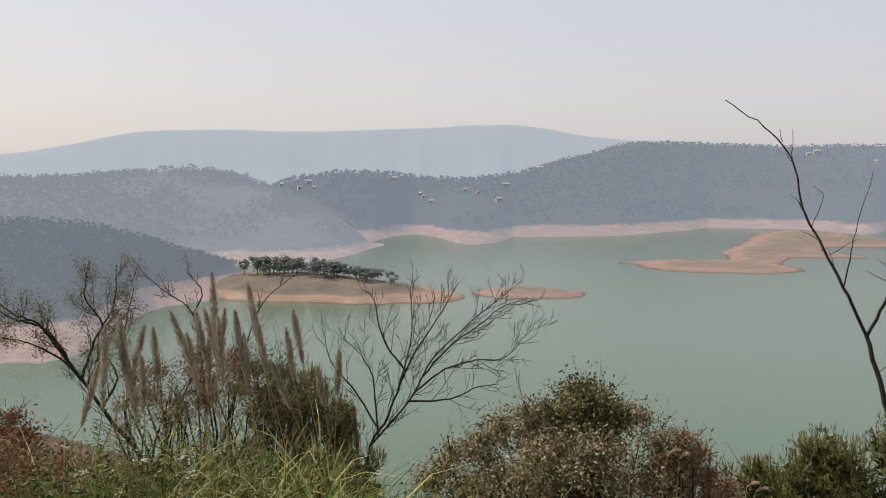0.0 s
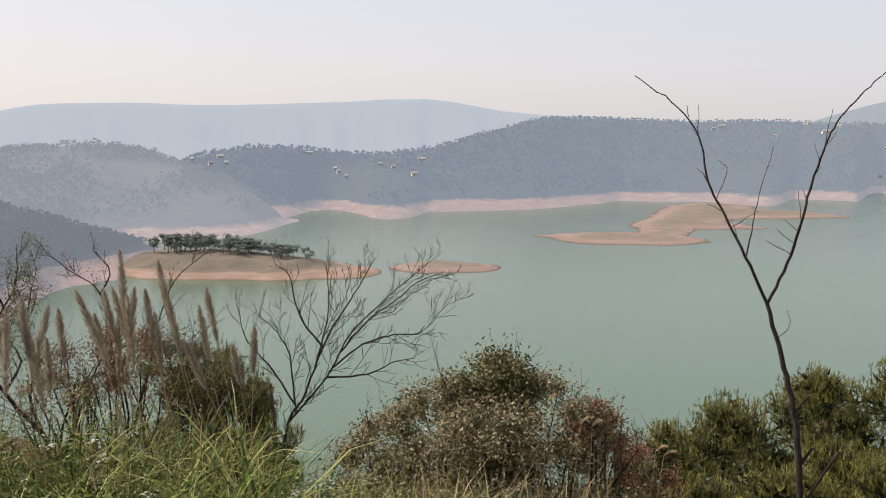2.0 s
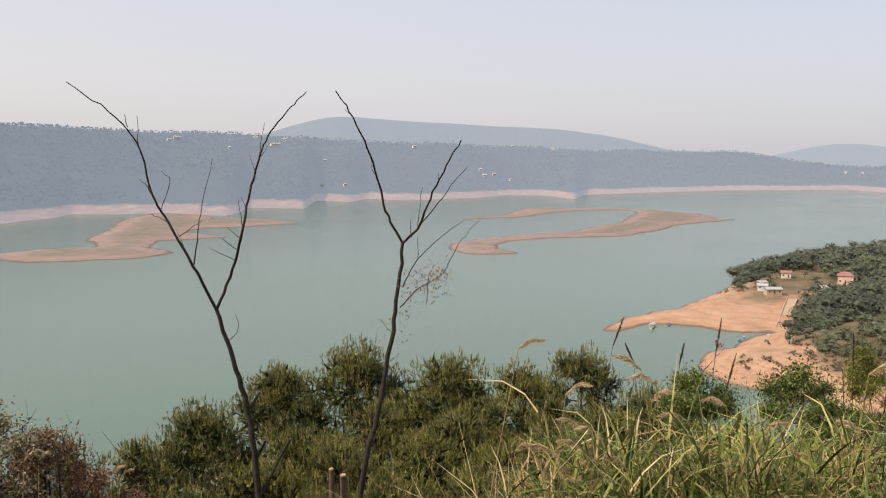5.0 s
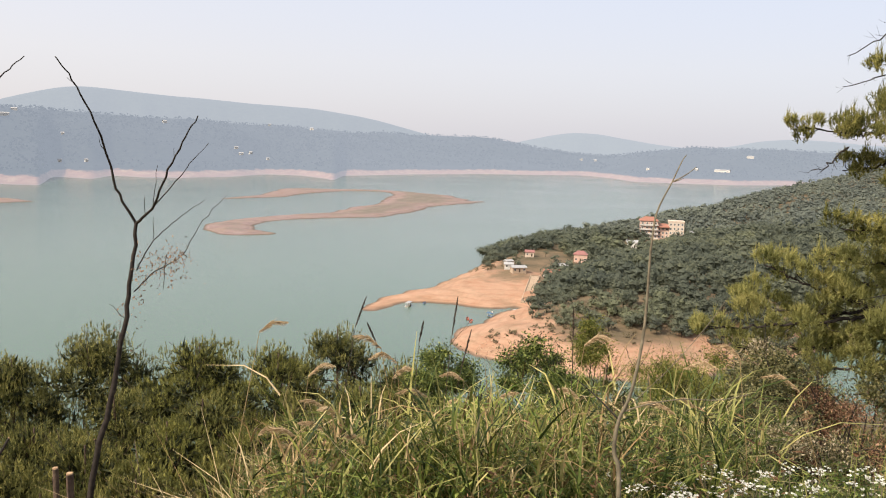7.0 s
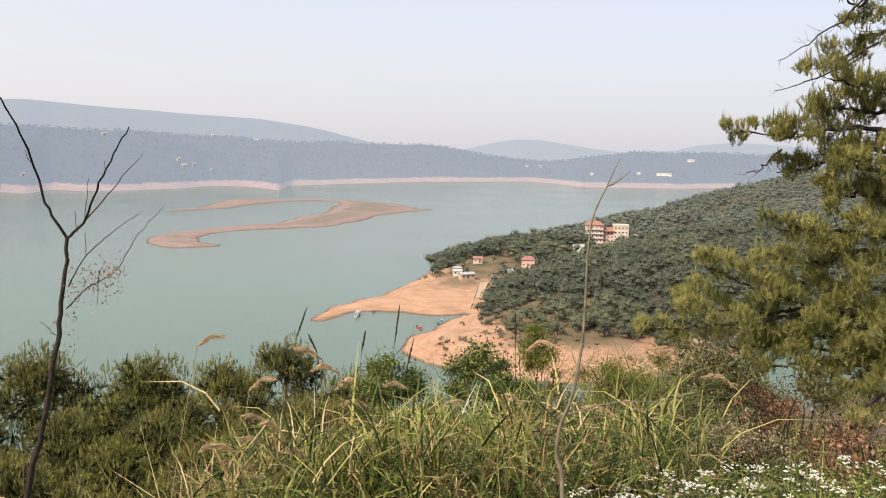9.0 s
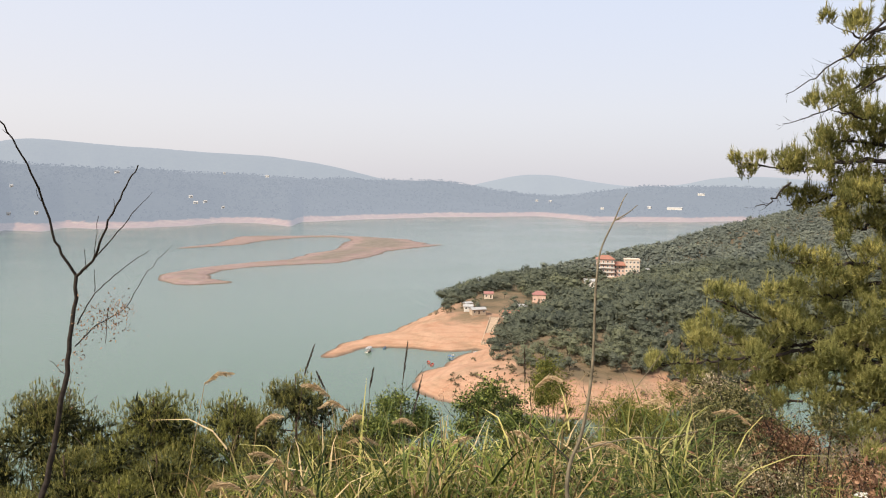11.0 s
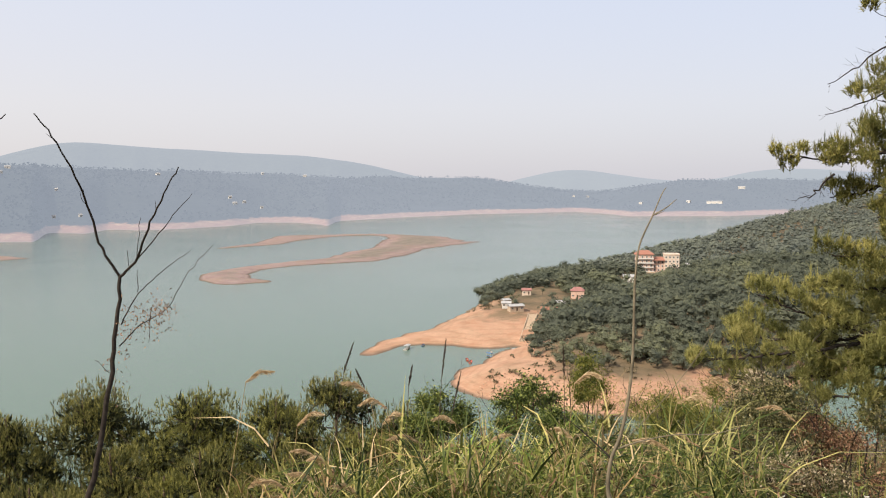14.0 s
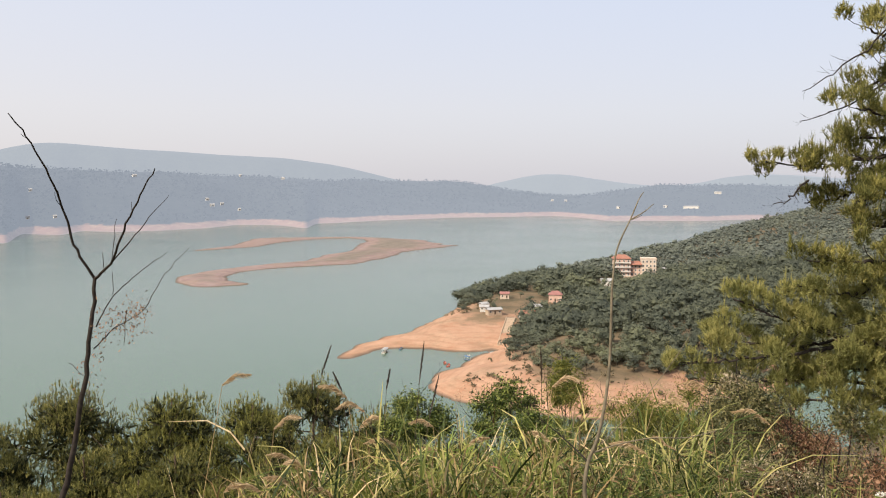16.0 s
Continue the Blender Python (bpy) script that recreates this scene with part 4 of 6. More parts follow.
def needle_lump(tips, c, r, n, rng, flat=0.75, knots=1):
    """Places for brushes over a rounded mass of needles, gathered in small domes with gaps between."""
    d = unit(rng.normal(0, 1, (knots, 3)) + np.array([0, 0, 0.4]))
    core = c + d * r * (0.0 if knots == 1 else 0.82) * np.array([1, 1, flat])
    own = r if knots == 1 else r * 0.32
    k = rng.integers(0, knots, n)
    q = unit(rng.normal(0, 1, (n, 3)) + np.array([0, 0, 0.6]))
    p = core[k] + q * own * rng.uniform(0.45, 1.05, (n, 1)) * np.array([1, 1, 0.8])
    if knots > 1:
        inside = rng.random(n) < 0.3
        p[inside] = c + q[inside] * r * rng.uniform(0.3, 0.8, (inside.sum(), 1)) * np.array([1, 1, flat])
    tips.append((p, unit(q * 0.5 + np.array([0, 0, 1.1]) + rng.normal(0, 0.12, (n, 3)))))


def pine(at, height, rng, mat, label, group="", crown=3.6, reach=2.6, lumps=17, per=150, tuft=0.115, count=8, width=0.0165):
    """A bushy pine: trunk, limbs to rounded masses, each mass set with upright brushes of needles."""
    e = thing("pine_tree", tuple(at), label, "pine tree", group)
    g = Geo()
    top = at + np.array([rng.normal(0, 0.2), rng.normal(0, 0.2), height - 0.25])
    line = smooth_line([at - [0, 0, 0.4], at + (top - at) * 0.4 + rng.normal(0, 0.12, 3), top], 6)
    tube(g, line, height * 0.016, 0.02, 8)
    piece("trunk", g, M_BARK_PINE, e, smooth=True)
    tips, inner = [], Geo()
    crown = min(crown, height * 0.85)
    for k in range(lumps):
        f = (k + 0.5) / lumps
        zc = height - 0.35 - crown * (f ** 1.15)
        R = 1.08 * reach * (0.10 + 0.90 * min(1, f * 1.3) ** 0.65) * rng.uniform(0.75, 1.0)
        ang = k * 2.4 + rng.normal(0, 0.3)
        rl = reach * rng.uniform(0.24, 0.38)
        off = max(R - rl * 0.8, 0)
        c = at + np.array([math.cos(ang) * off, math.sin(ang) * off, max(zc - rl * 0.4, 0.4)])
        base = at + (top - at) * np.clip((c[2] - at[2] - 0.5) / height, 0.1, 0.95)
        g = Geo()
        tube(g, smooth_line([base, base * 0.45 + c * 0.55 - [0, 0, 0.12], c], 3), 0.035, 0.012, 4)
        for q in range(4):
            t = c + rng.normal(0, rl * 0.5, 3)
            tube(g, [c - (c - base) * 0.2, t], 0.012, 0.005, 3)
        piece("branch", g, M_BARK_PINE, e)
        needle_lump(tips, c, rl, int(per * (rl / 0.8) ** 2) + 20, rng, 0.62, int(6 + 13 * rl))
        # wide dark filler blades inside each mass, painted shade behind the needles
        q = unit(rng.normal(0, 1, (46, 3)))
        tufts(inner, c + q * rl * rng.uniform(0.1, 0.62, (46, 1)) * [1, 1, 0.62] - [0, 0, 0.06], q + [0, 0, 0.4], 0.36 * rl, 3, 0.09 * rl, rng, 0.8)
    tagged(piece("inner_shade_needles", inner, M_NEEDLE_SHADE, e), kind="stuff")
    ng = Geo()
    pos, way = np.concatenate([q[0] for q in tips]), np.concatenate([q[1] for q in tips])
    tufts(ng, pos, way, tuft, count, width, rng, 0.4)
    tall = rng.random(len(pos)) < 0.13
    tufts(ng, pos[tall] + [0, 0, tuft * 0.5], way[tall] * 0.2 + [0, 0, 1], tuft * 1.5, count, width * 0.9, rng, 0.16)
    tagged(piece("needles", ng, mat, e), kind="stuff")
    return e


rng = np.random.default_rng(21)
for az, el, d, reach, mat in [(20.5, -17.0, 22, 2.2, M_NEEDLE), (24.6, -15.2, 24, 3.0, M_NEEDLE), (29.8, -13.0, 27, 3.4, M_NEEDLE), (35.2, -11.9, 28, 3.5, M_NEEDLE), (41.2, -12.7, 26, 3.4, M_NEEDLE_DULL), (45.6, -13.0, 25, 2.8, M_NEEDLE_DULL), (49.6, -12.0, 29, 3.2, M_NEEDLE),
                             (23.5, -20.0, 17, 2.2, M_NEEDLE), (28.5, -18.8, 18, 2.5, M_NEEDLE), (34, -18.0, 19, 2.8, M_NEEDLE), (39.5, -17.5, 18, 2.6, M_NEEDLE_DULL), (44.5, -18.0, 17, 2.3, M_NEEDLE_DULL), (16.6, -16.3, 16, 1.0, M_NEEDLE), (-9.0, -11.4, 12, 0.95, M_NEEDLE), (-6.8, -13.6, 12, 0.7, M_NEEDLE), (-11.6, -12.2, 12.5, 0.8, M_NEEDLE), (72.5, -13.3, 19, 2.4, M_NEEDLE_DULL), (54, -14.2, 24, 2.6, M_NEEDLE), (60, -15.8, 20, 2.2, M_NEEDLE), (79.5, -12.6, 16, 2.0, M_NEEDLE_DULL), (33.0, -20.5, 13.5, 1.7, M_NEEDLE), (38.0, -20.0, 14, 1.9, M_NEEDLE), (42.5, -19.5, 14, 1.9, M_NEEDLE), (47.5, -16.5, 18, 2.2, M_NEEDLE), (51.5, -15.5, 20, 2.2, M_NEEDLE_DULL), (76.0, -13.2, 15, 1.8, M_NEEDLE_DULL), (31.0, -17.0, 21, 2.4, M_NEEDLE), (36.5, -15.6, 22, 2.6, M_NEEDLE), (42.0, -16.0, 21, 2.6, M_NEEDLE), (48.0, -20.5, 13, 1.6, M_NEEDLE)]:
    top = sight(az, el, d)
    foot = spot(az, d)
    h = max(top[2] - foot[2], 2.0)
    small = {"tuft": 0.10, "width": 0.008, "per": 420} if d < 14 else {}
    pine(foot, h, rng, mat, "bushy young pine on the slope below" if mat is M_NEEDLE else "yellowing bushy pine on the slope below", group="pines below the viewpoint", reach=reach, **small)


BOUGHS = [      # way-points as bearing and height angle from the viewpoint, needle spread above and below, older needles
    ([(86.4, 7.5), (84.9, 6.2), (83.2, 5.7)], 0.24, 0),
    ([(86.6, 9.6), (85.4, 9.0), (84.3, 9.6)], 0.24, 0),
    ([(86.6, 12.0), (85.6, 11.8), (84.6, 12.4)], 0.24, 0),
    ([(86.5, 4.4), (85.2, 4.5), (84.0, 4.9)], 0.22, 0),
    ([(86.6, 1.9), (84.8, 1.9), (82.9, 1.5), (81.4, 1.4), (79.0, 1.8)], 0.21, 0),
    ([(86.6, 2.9), (84.8, 3.1), (83.1, 3.0)], 0.18, 0),
    ([(86.7, 0.6), (84.9, 0.3), (83.0, -0.5), (81.3, -0.8)], 0.17, 0),
    ([(86.7, -0.5), (85.4, -0.3), (84.2, -0.8)], 0.12, 0),
    ([(86.8, -1.9), (85.5, -2.1), (83.9, -2.0)], 0.2, 0),
    ([(86.9, -4.4), (85.1, -4.3), (83.1, -4.4), (81.5, -4.3)], 0.22, 0),
    ([(86.9, -5.4), (85.4, -5.8), (83.7, -6.3), (80.9, -5.9)], 0.28, 1),
    ([(87.1, -9.4), (85.3, -9.3), (83.3, -8.8), (80.7, -8.2), (78.9, -7.5), (77.3, -6.9)], 0.32, 1),
    ([(87.1, -9.8), (84.5, -9.1), (81.8, -9.5), (79.0, -9.7), (75.5, -9.5)], 0.34, 1),
    ([(87.1, -10.1), (83.8, -9.5), (81.8, -9.9), (78.7, -10.5), (75.8, -11.0), (73.6, -11.1)], 0.30, 1),
    ([(87.0, -7.5), (85.2, -7.6), (83.2, -7.5), (81.7, -7.2)], 0.34, 1),
    ([(87.1, -10.6), (85.6, -10.7), (83.1, -10.8), (80.6, -11.6)], 0.34, 1),
    ([(87.2, -11.6), (83.5, -11.4), (79.5, -11.9), (76.0, -12.2)], 0.30, 1),
    ([(87.2, -12.6), (86.2, -13.5), (85.5, -14.1)], 0.34, 1),
    ([(87.2, -12.0), (84.5, -12.3), (82.0, -12.8), (80.6, -13.0)], 0.26, 1),
    ([(87.3, -13.3), (85.0, -13.7), (83.0, -14.2)], 0.28, 1),
    ([(87.3, -14.6), (86.6, -16.0)], 0.24, 1)]


def tall_pine():
    rng = np.random.default_rng(8)
    d, az = 11.0, 92.0
    foot = spot(az, d)
    e = thing("pine_tree", tuple(foot), "tall pine with long layered boughs and bare twigs", "pine tree")
    top = foot + np.array([0.1, 0.2, 13.5])
    g = Geo()
    tube(g, smooth_line([foot - [0, 0, 0.4], foot + [0.1, 0.05, 5], top], 8), 0.20, 0.03, 10)
    piece("trunk", g, M_BARK_PINE, e, smooth=True)
    boughs = list(BOUGHS)
    for i in range(7):
        a, el = rng.uniform(96, 112), rng.uniform(-10, 28)
        boughs.append(([(93.5, el + 1), (a, el)], 0.22, 2))
    fresh, old = [], []
    for way, spread, kind in boughs:
        deep = rng.uniform(-0.9, 0.3) if kind < 2 else rng.uniform(-2, 3)
        pts = [sight(a, el, d + deep * k / len(way)) for k, (a, el) in enumerate(way, 1)]
        f = np.clip((pts[0][2] - foot[2] - 0.15) / 13.5, 0.1, 0.95)
        line = smooth_line([foot + (top - foot) * f] + pts, 8)
        line[1:-1] += rng.normal(0, 0.012, line[1:-1].shape)
        g = Geo()
        tube(g, line, 0.032, 0.007, 6)
        seg = np.linalg.norm(np.diff(line, axis=0), axis=1)
        cum = np.concatenate([[0], np.cumsum(seg)])
        for s in np.arange(0.45 if kind < 2 else 0.8, cum[-1], 0.105 if kind < 2 else 0.3):
            k = min(np.searchsorted(cum, s), len(line) - 1)
            taper = 1.0 - 0.55 * s / cum[-1]
            c = line[k] + rng.normal(0, 1, 3) * [spread, spread * 1.2, spread * 0.8] * taper * 0.9 + [0, 0, 0.05]
            tube(g, smooth_line([line[max(k - 2, 0)], line[k] * 0.5 + c * 0.5 - [0, 0, 0.03], c], 2), 0.006, 0.003, 3)
            needle_lump(old if kind == 1 else fresh, c, rng.uniform(0.10, 0.18) * (0.7 + 0.5 * taper), 30 if kind < 2 else 16, rng, 0.8)
        piece("bough", g, M_BARK, e)
    # bare twigs against the sky
    for a, el, a2, el2 in [(81.0, 6.0, 86.5, 10.2), (80.9, 4.2, 86.5, 6.9), (79.5, -0.9, 81.5, 0.6)]:
        bg = Geo()
        p, q = sight(a, el, d - 0.6), sight(a2, el2, d - 0.2)
        line = smooth_line([q, q * 0.5 + p * 0.5 - [0, 0, 0.07], p], 5)
        line[1:-1] += rng.normal(0, 0.02, line[1:-1].shape)
        tube(bg, line, 0.014, 0.004, 5)
        twigs(bg, line, 0.010, rng, 0.16, 0.26, 2, 0.3, 0.8, 0.1)
        piece("bare_branch", bg, M_BARK, e, "thin leafless dead branch")
    for mat, where in ((M_NEEDLE, fresh), (M_NEEDLE_Y, old)):
        ng = Geo()
        pos, way = np.concatenate([q[0] for q in where]), np.concatenate([q[1] for q in where])
        tufts(ng, pos, way, 0.075, 18, 0.0085, rng, 0.55)
        tall = rng.random(len(pos)) < 0.09
        tufts(ng, pos[tall] + [0, 0, 0.05], way[tall] * 0.2 + [0, 0, 1], 0.12, 11, 0.0075, rng, 0.18)
        tagged(piece("needles", ng, mat, e), kind="stuff")


tall_pine()


def bush(name, az, el_top, d, width, label, mat, size, n, seed, bark=M_BARK, lumps=15, aspect=0.5, stems=9, skirt=1.0):
    """A leafy bush: stems fan out from the foot, leaves sit on uneven lumps."""
    rng = np.random.default_rng(seed)
    foot, top = spot(az, d), sight(az, el_top, d)
    h = max(top[2] - foot[2], 0.5)
    e = thing(name, tuple(foot), label, "bush")
    c = np.stack([rng.uniform(-1, 1, lumps) * width * 0.38, rng.uniform(-1, 1, lumps) * width * 0.3, rng.uniform(0.3, 0.84, lumps) * h], 1)
    r = width * rng.uniform(0.11, 0.22, lumps)
    lim = 1 - (np.hypot(c[:, 0], c[:, 1]) / (width * 0.5)) ** 2 * min(0.8, width * 0.5 / h)
    c[:, 2] = np.minimum(h - max(width, h * 0.55) * rng.uniform(0, 0.9, lumps) ** 1.4, h * lim) - r * 0.9
    c[0] = (0, 0, h - r[0] * 0.9)
    c[:, 2] = np.maximum(h - (h - c[:, 2]) * skirt, h * 0.1)
    for k in range(stems):
        g = Geo()
        t = foot + c[k % lumps] + rng.normal(0, 0.08, 3)
        line = smooth_line([foot + rng.normal(0, 0.06, 3) * [1, 1, 0] - [0, 0, 0.05], foot + (t - foot) * 0.5 + rng.normal(0, 0.1, 3), t], 4)
        tube(g, line, 0.016, 0.004, 5)
        twigs(g, line, 0.01, rng, 0.24, 0.42, 2, 0.4, 0.8, 0.45)
        piece("stem", g, bark, e)
    g = Geo()
    for q in range(stems):
        s = foot + c[rng.integers(0, lumps)]
        t = s + np.array([rng.normal(0, 0.16), rng.normal(0, 0.16), rng.uniform(0.1, 0.34)]) * width
        tube(g, smooth_line([s, s * 0.5 + t * 0.5 + rng.normal(0, 0.03, 3), t], 3), 0.004, 0.0015, 3)
        twigs(g, np.array([s, s * 0.5 + t * 0.5, t]), 0.003, rng, 0.1, 0.16, 1, 0.3, 0.8, 0.4)
    tagged(piece("brushwood", g, bark, e), kind="stuff")
    k = rng.choice(lumps, n, p=r ** 2 / (r ** 2).sum())
    dv = unit(rng.normal(0, 1, (n, 3)))
    pos = foot + c[k] + dv * (r[k] * np.minimum(np.abs(rng.normal(0, 0.55, n) + 0.2), 1.25))[:, None] * [1.1, 1.1, 0.8]
    pos += np.repeat(rng.normal(0, width * 0.022, (n // 12 + 1, 3)), 12, 0)[:n]
    g = Geo()
    leaves(g, pos, dv * 0.5 + [0, 0, -0.3], size, rng, aspect, 1.0)
    piece("leaves", g, mat, e)
    return e


BUSHES = [      # bearing, height angle of the top, distance, width, leaf material, leaf size, leaves, lumps, stems, narrowness, crown depth, label
    (9.3, -12.6, 7.2, 1.0, M_LEAF_OLIVE, 0.036, 17000, 26, 12, 0.55, 1.0, "withered olive-brown bush with a ragged top"),
    (5.6, -14.6, 6.9, 1.3, M_LEAF_BROWN, 0.034, 18000, 28, 10, 0.55, 1.0, "withered brown-leaved bush among dry stalks"),
    (7.8, -15.6, 6.6, 1.4, M_LEAF_BROWN, 0.033, 16000, 26, 12, 0.5, 1.0, "dry brown bush in front of an olive bush"),
    (1.6, -17.0, 6.6, 0.9, M_LEAF_BROWN, 0.030, 8000, 16, 9, 0.55, 1.0, "withered low bush with brown leaves"),
    (12.6, -14.2, 7.0, 1.2, M_LEAF_BROWN, 0.033, 16000, 26, 12, 0.5, 1.0, "dry brown bush among straw grass"),
    (16.0, -16.0, 6.9, 0.8, M_LEAF_RUST, 0.030, 6000, 14, 12, 0.4, 1.0, "rusty dry bush among straw grass"),
    (19.0, -18.6, 7.5, 0.7, M_LEAF_RUST, 0.032, 4000, 15, 9, 0.4, 1.0, "rust-coloured dry bush beside pines"),
    (-27.2, -13.4, 7.5, 0.9, M_LEAF_RUST, 0.036, 7000, 15, 9, 0.5, 1.0, "rust-brown leafy bush at the slope's edge"),
    (-28.4, -15.5, 6.0, 0.9, M_LEAF_RUST, 0.034, 6000, 15, 9, 0.5, 1.0, "leafy rust-brown scrub at the slope's edge"),
    (-24.3, -16.4, 6.8, 0.8, M_LEAF_RUST, 0.030, 4000, 15, 9, 0.5, 1.0, "low scrub with rust-brown leaves"),
    (-31.0, -13.2, 7.5, 1.4, M_LEAF_RUST, 0.05, 4000, 15, 9, 0.5, 1.0, "leafy bush turned rust brown"),
    (62.9, -12.2, 8.5, 1.0, M_LEAF_GREEN, 0.034, 17000, 20, 9, 0.45, 1.0, "dense green bush with small leaves"),
    (56.6, -13.1, 9.0, 0.9, M_LEAF_GREEN, 0.034, 14000, 20, 9, 0.45, 1.0, "dense green bush with small leaves"),
    (66.5, -10.8, 11.0, 0.85, M_LEAF_YELLOW, 0.042, 12000, 24, 9, 0.3, 1.0, "slender bush with yellow-green leaves"),
    (64.6, -14.2, 8.0, 0.8, M_LEAF_GREEN, 0.032, 9000, 18, 9, 0.45, 1.0, "leafy green bush behind reeds"),
    (68.9, -15.4, 8.6, 0.9, M_LEAF_OLIVE, 0.034, 8000, 18, 9, 0.25, 1.0, "olive bush behind reeds"),
    (71.8, -12.3, 9.5, 1.5, M_LEAF_YELLOW, 0.040, 15000, 20, 9, 0.18, 1.0, "yellow-green feathery bush beside reeds"),
    (74.6, -11.9, 10.0, 1.5, M_LEAF_YELLOW, 0.040, 13000, 20, 9, 0.18, 1.0, "yellow-green feathery bush beside reeds"),
    (73.4, -15.4, 6.8, 1.0, M_LEAF_OLIVE, 0.030, 10000, 18, 9, 0.2, 1.0, "olive bush with fine narrow leaves"),
    (76.2, -14.0, 6.8, 0.9, M_LEAF_OLIVE, 0.024, 14000, 18, 10, 0.5, 1.0, "dark olive small-leaved bush among dry stalks"),
    (78.4, -11.8, 7.8, 1.1, M_LEAF_OLIVE, 0.030, 24000, 22, 12, 0.5, 1.0, "dark olive small-leaved bush with dry brown tips"),
    (77.4, -11.5, 8.6, 0.6, M_LEAF_BROWN, 0.026, 3500, 14, 12, 0.5, 0.5, "half-bare bush with a few brown tips"),
    (80.6, -13.4, 7.6, 0.8, M_LEAF_RUST, 0.024, 5000, 18, 14, 0.45, 1.0, "withered bush with brown curled leaves"),
    (80.0, -15.6, 6.2, 0.9, M_LEAF_BROWN, 0.024, 7000, 18, 12, 0.5, 1.0, "withered brown bush among dry stalks"),
    (83.3, -13.9, 7.5, 1.1, M_LEAF_RUST, 0.024, 5500, 15, 16, 0.4, 1.0, "reddish dry brushwood below the pine"),
    (86.8, -14.8, 7.0, 1.2, M_LEAF_RUST, 0.026, 6500, 15, 16, 0.4, 1.0, "reddish dry brushwood below the pine"),
    (84.2, -12.0, 10.5, 2.0, M_LEAF_OLIVE, 0.045, 11000, 15, 9, 0.4, 1.0, "mixed olive bush below the pine"),
    (91.0, -13.5, 6.0, 1.6, M_LEAF_RUST, 0.05, 3500, 15, 9, 0.5, 1.0, "dry brown thicket under the pine"),
    (96.0, -14.5, 6.0, 1.6, M_LEAF_GREEN, 0.05, 3500, 15, 9, 0.5, 1.0, "green thicket under the pine"),
    (49.2, -18.3, 4.7, 0.45, M_LEAF_RUST, 0.018, 4500, 14, 14, 0.3, 1.0, "rust-red dry brush ball beside tan plumes"),
    (-16.0, -10.9, 7.5, 1.35, M_LEAF_RUST, 0.024, 9000, 16, 14, 0.45, 0.38, "reddish brown half-bare bush behind plume grass"),
    (-12.6, -12.0, 7.2, 1.2, M_LEAF_OLIVE, 0.026, 7000, 14, 14, 0.4, 0.35, "dark half-bare bush behind plume grass"),
    (-19.0, -13.4, 7.2, 0.8, M_LEAF_BROWN, 0.024, 3500, 14, 12, 0.45, 0.4, "half-bare brown bush behind plume grass"),
    (-9.8, -13.4, 7.0, 0.9, M_LEAF_OLIVE, 0.024, 4500, 14, 12, 0.4, 0.45, "half-bare olive bush behind plume grass")]
for k, (az, el, d, w, mat, size, n, lumps, stems, aspect, skirt, lab) in enumerate(BUSHES):
    bush("bush", az, el, d, w, lab, mat, size, n, 30 + k, lumps=lumps, aspect=aspect, stems=stems, skirt=skirt)


def bare_shrub(name, az, el, d, limbs, label, seed, every=0.12, length=0.46, r=0.015, leaf=None, leaf_n=0):
    """A leafless shrub: limbs in metres right of and above its foot point, each forking into fine twigs."""
    rng = np.random.default_rng(seed)
    o = sight(az, el, d)
    right, ahead = axes(az)
    g0 = np.array([o[0], o[1], float(ground_z(o[0], o[1])) - 0.05])
    e = thing(name, tuple(g0), label, "shrub")
    tips, grown = [], []
    for limb in limbs:
        g = Geo()
        k = np.cumsum(rng.normal(0, 0.1, len(limb)))
        pts = [o + right * u + np.array([0, 0, w]) + ahead * q for (u, w), q in zip(limb, k)]
        if not grown or (limb[0][1] < 0.05 and abs(limb[0][0]) < 0.05):
            pts = [g0 + right * limb[0][0] * 0.3] + pts
        else:
            old = np.concatenate(grown)
            start = old[np.argmin(np.linalg.norm(old - pts[0], axis=1))]
            pts = [start] + [q + (start - pts[0]) @ ahead * ahead for q in pts[1:]]
        line = smooth_line(pts, 5)
        line[1:-1] += rng.normal(0, 0.003, line[1:-1].shape)
        grown.append(line)
        tube(g, line, r if len(grown) == 1 else r * 0.62, 0.003, 6)
        twigs(g, line, r * 0.55, rng, every * 0.85, length * 0.85, 3 if len(limb) > 4 else 2, 0.25, 0.7, 0.25, tips, 0.45, 0.0029)
        piece("branch", g, M_BARK, e)
    if leaf and leaf_n:
        pos, way = np.array([q[0] for q in tips]), np.array([q[1] for q in tips])
        hi = pos[:, 2] > o[2] + 0.75
        pos, way = pos[hi], way[hi]
        pick = rng.integers(0, len(pos), leaf_n)
        g = Geo()
        leaves(g, pos[pick] + rng.normal(0, 0.04, (leaf_n, 3)), way[pick] * 0.4, 0.02, rng, 0.4, 0.8)
        piece("leaves", g, leaf, e, "sparse small withering leaflets")
    return e


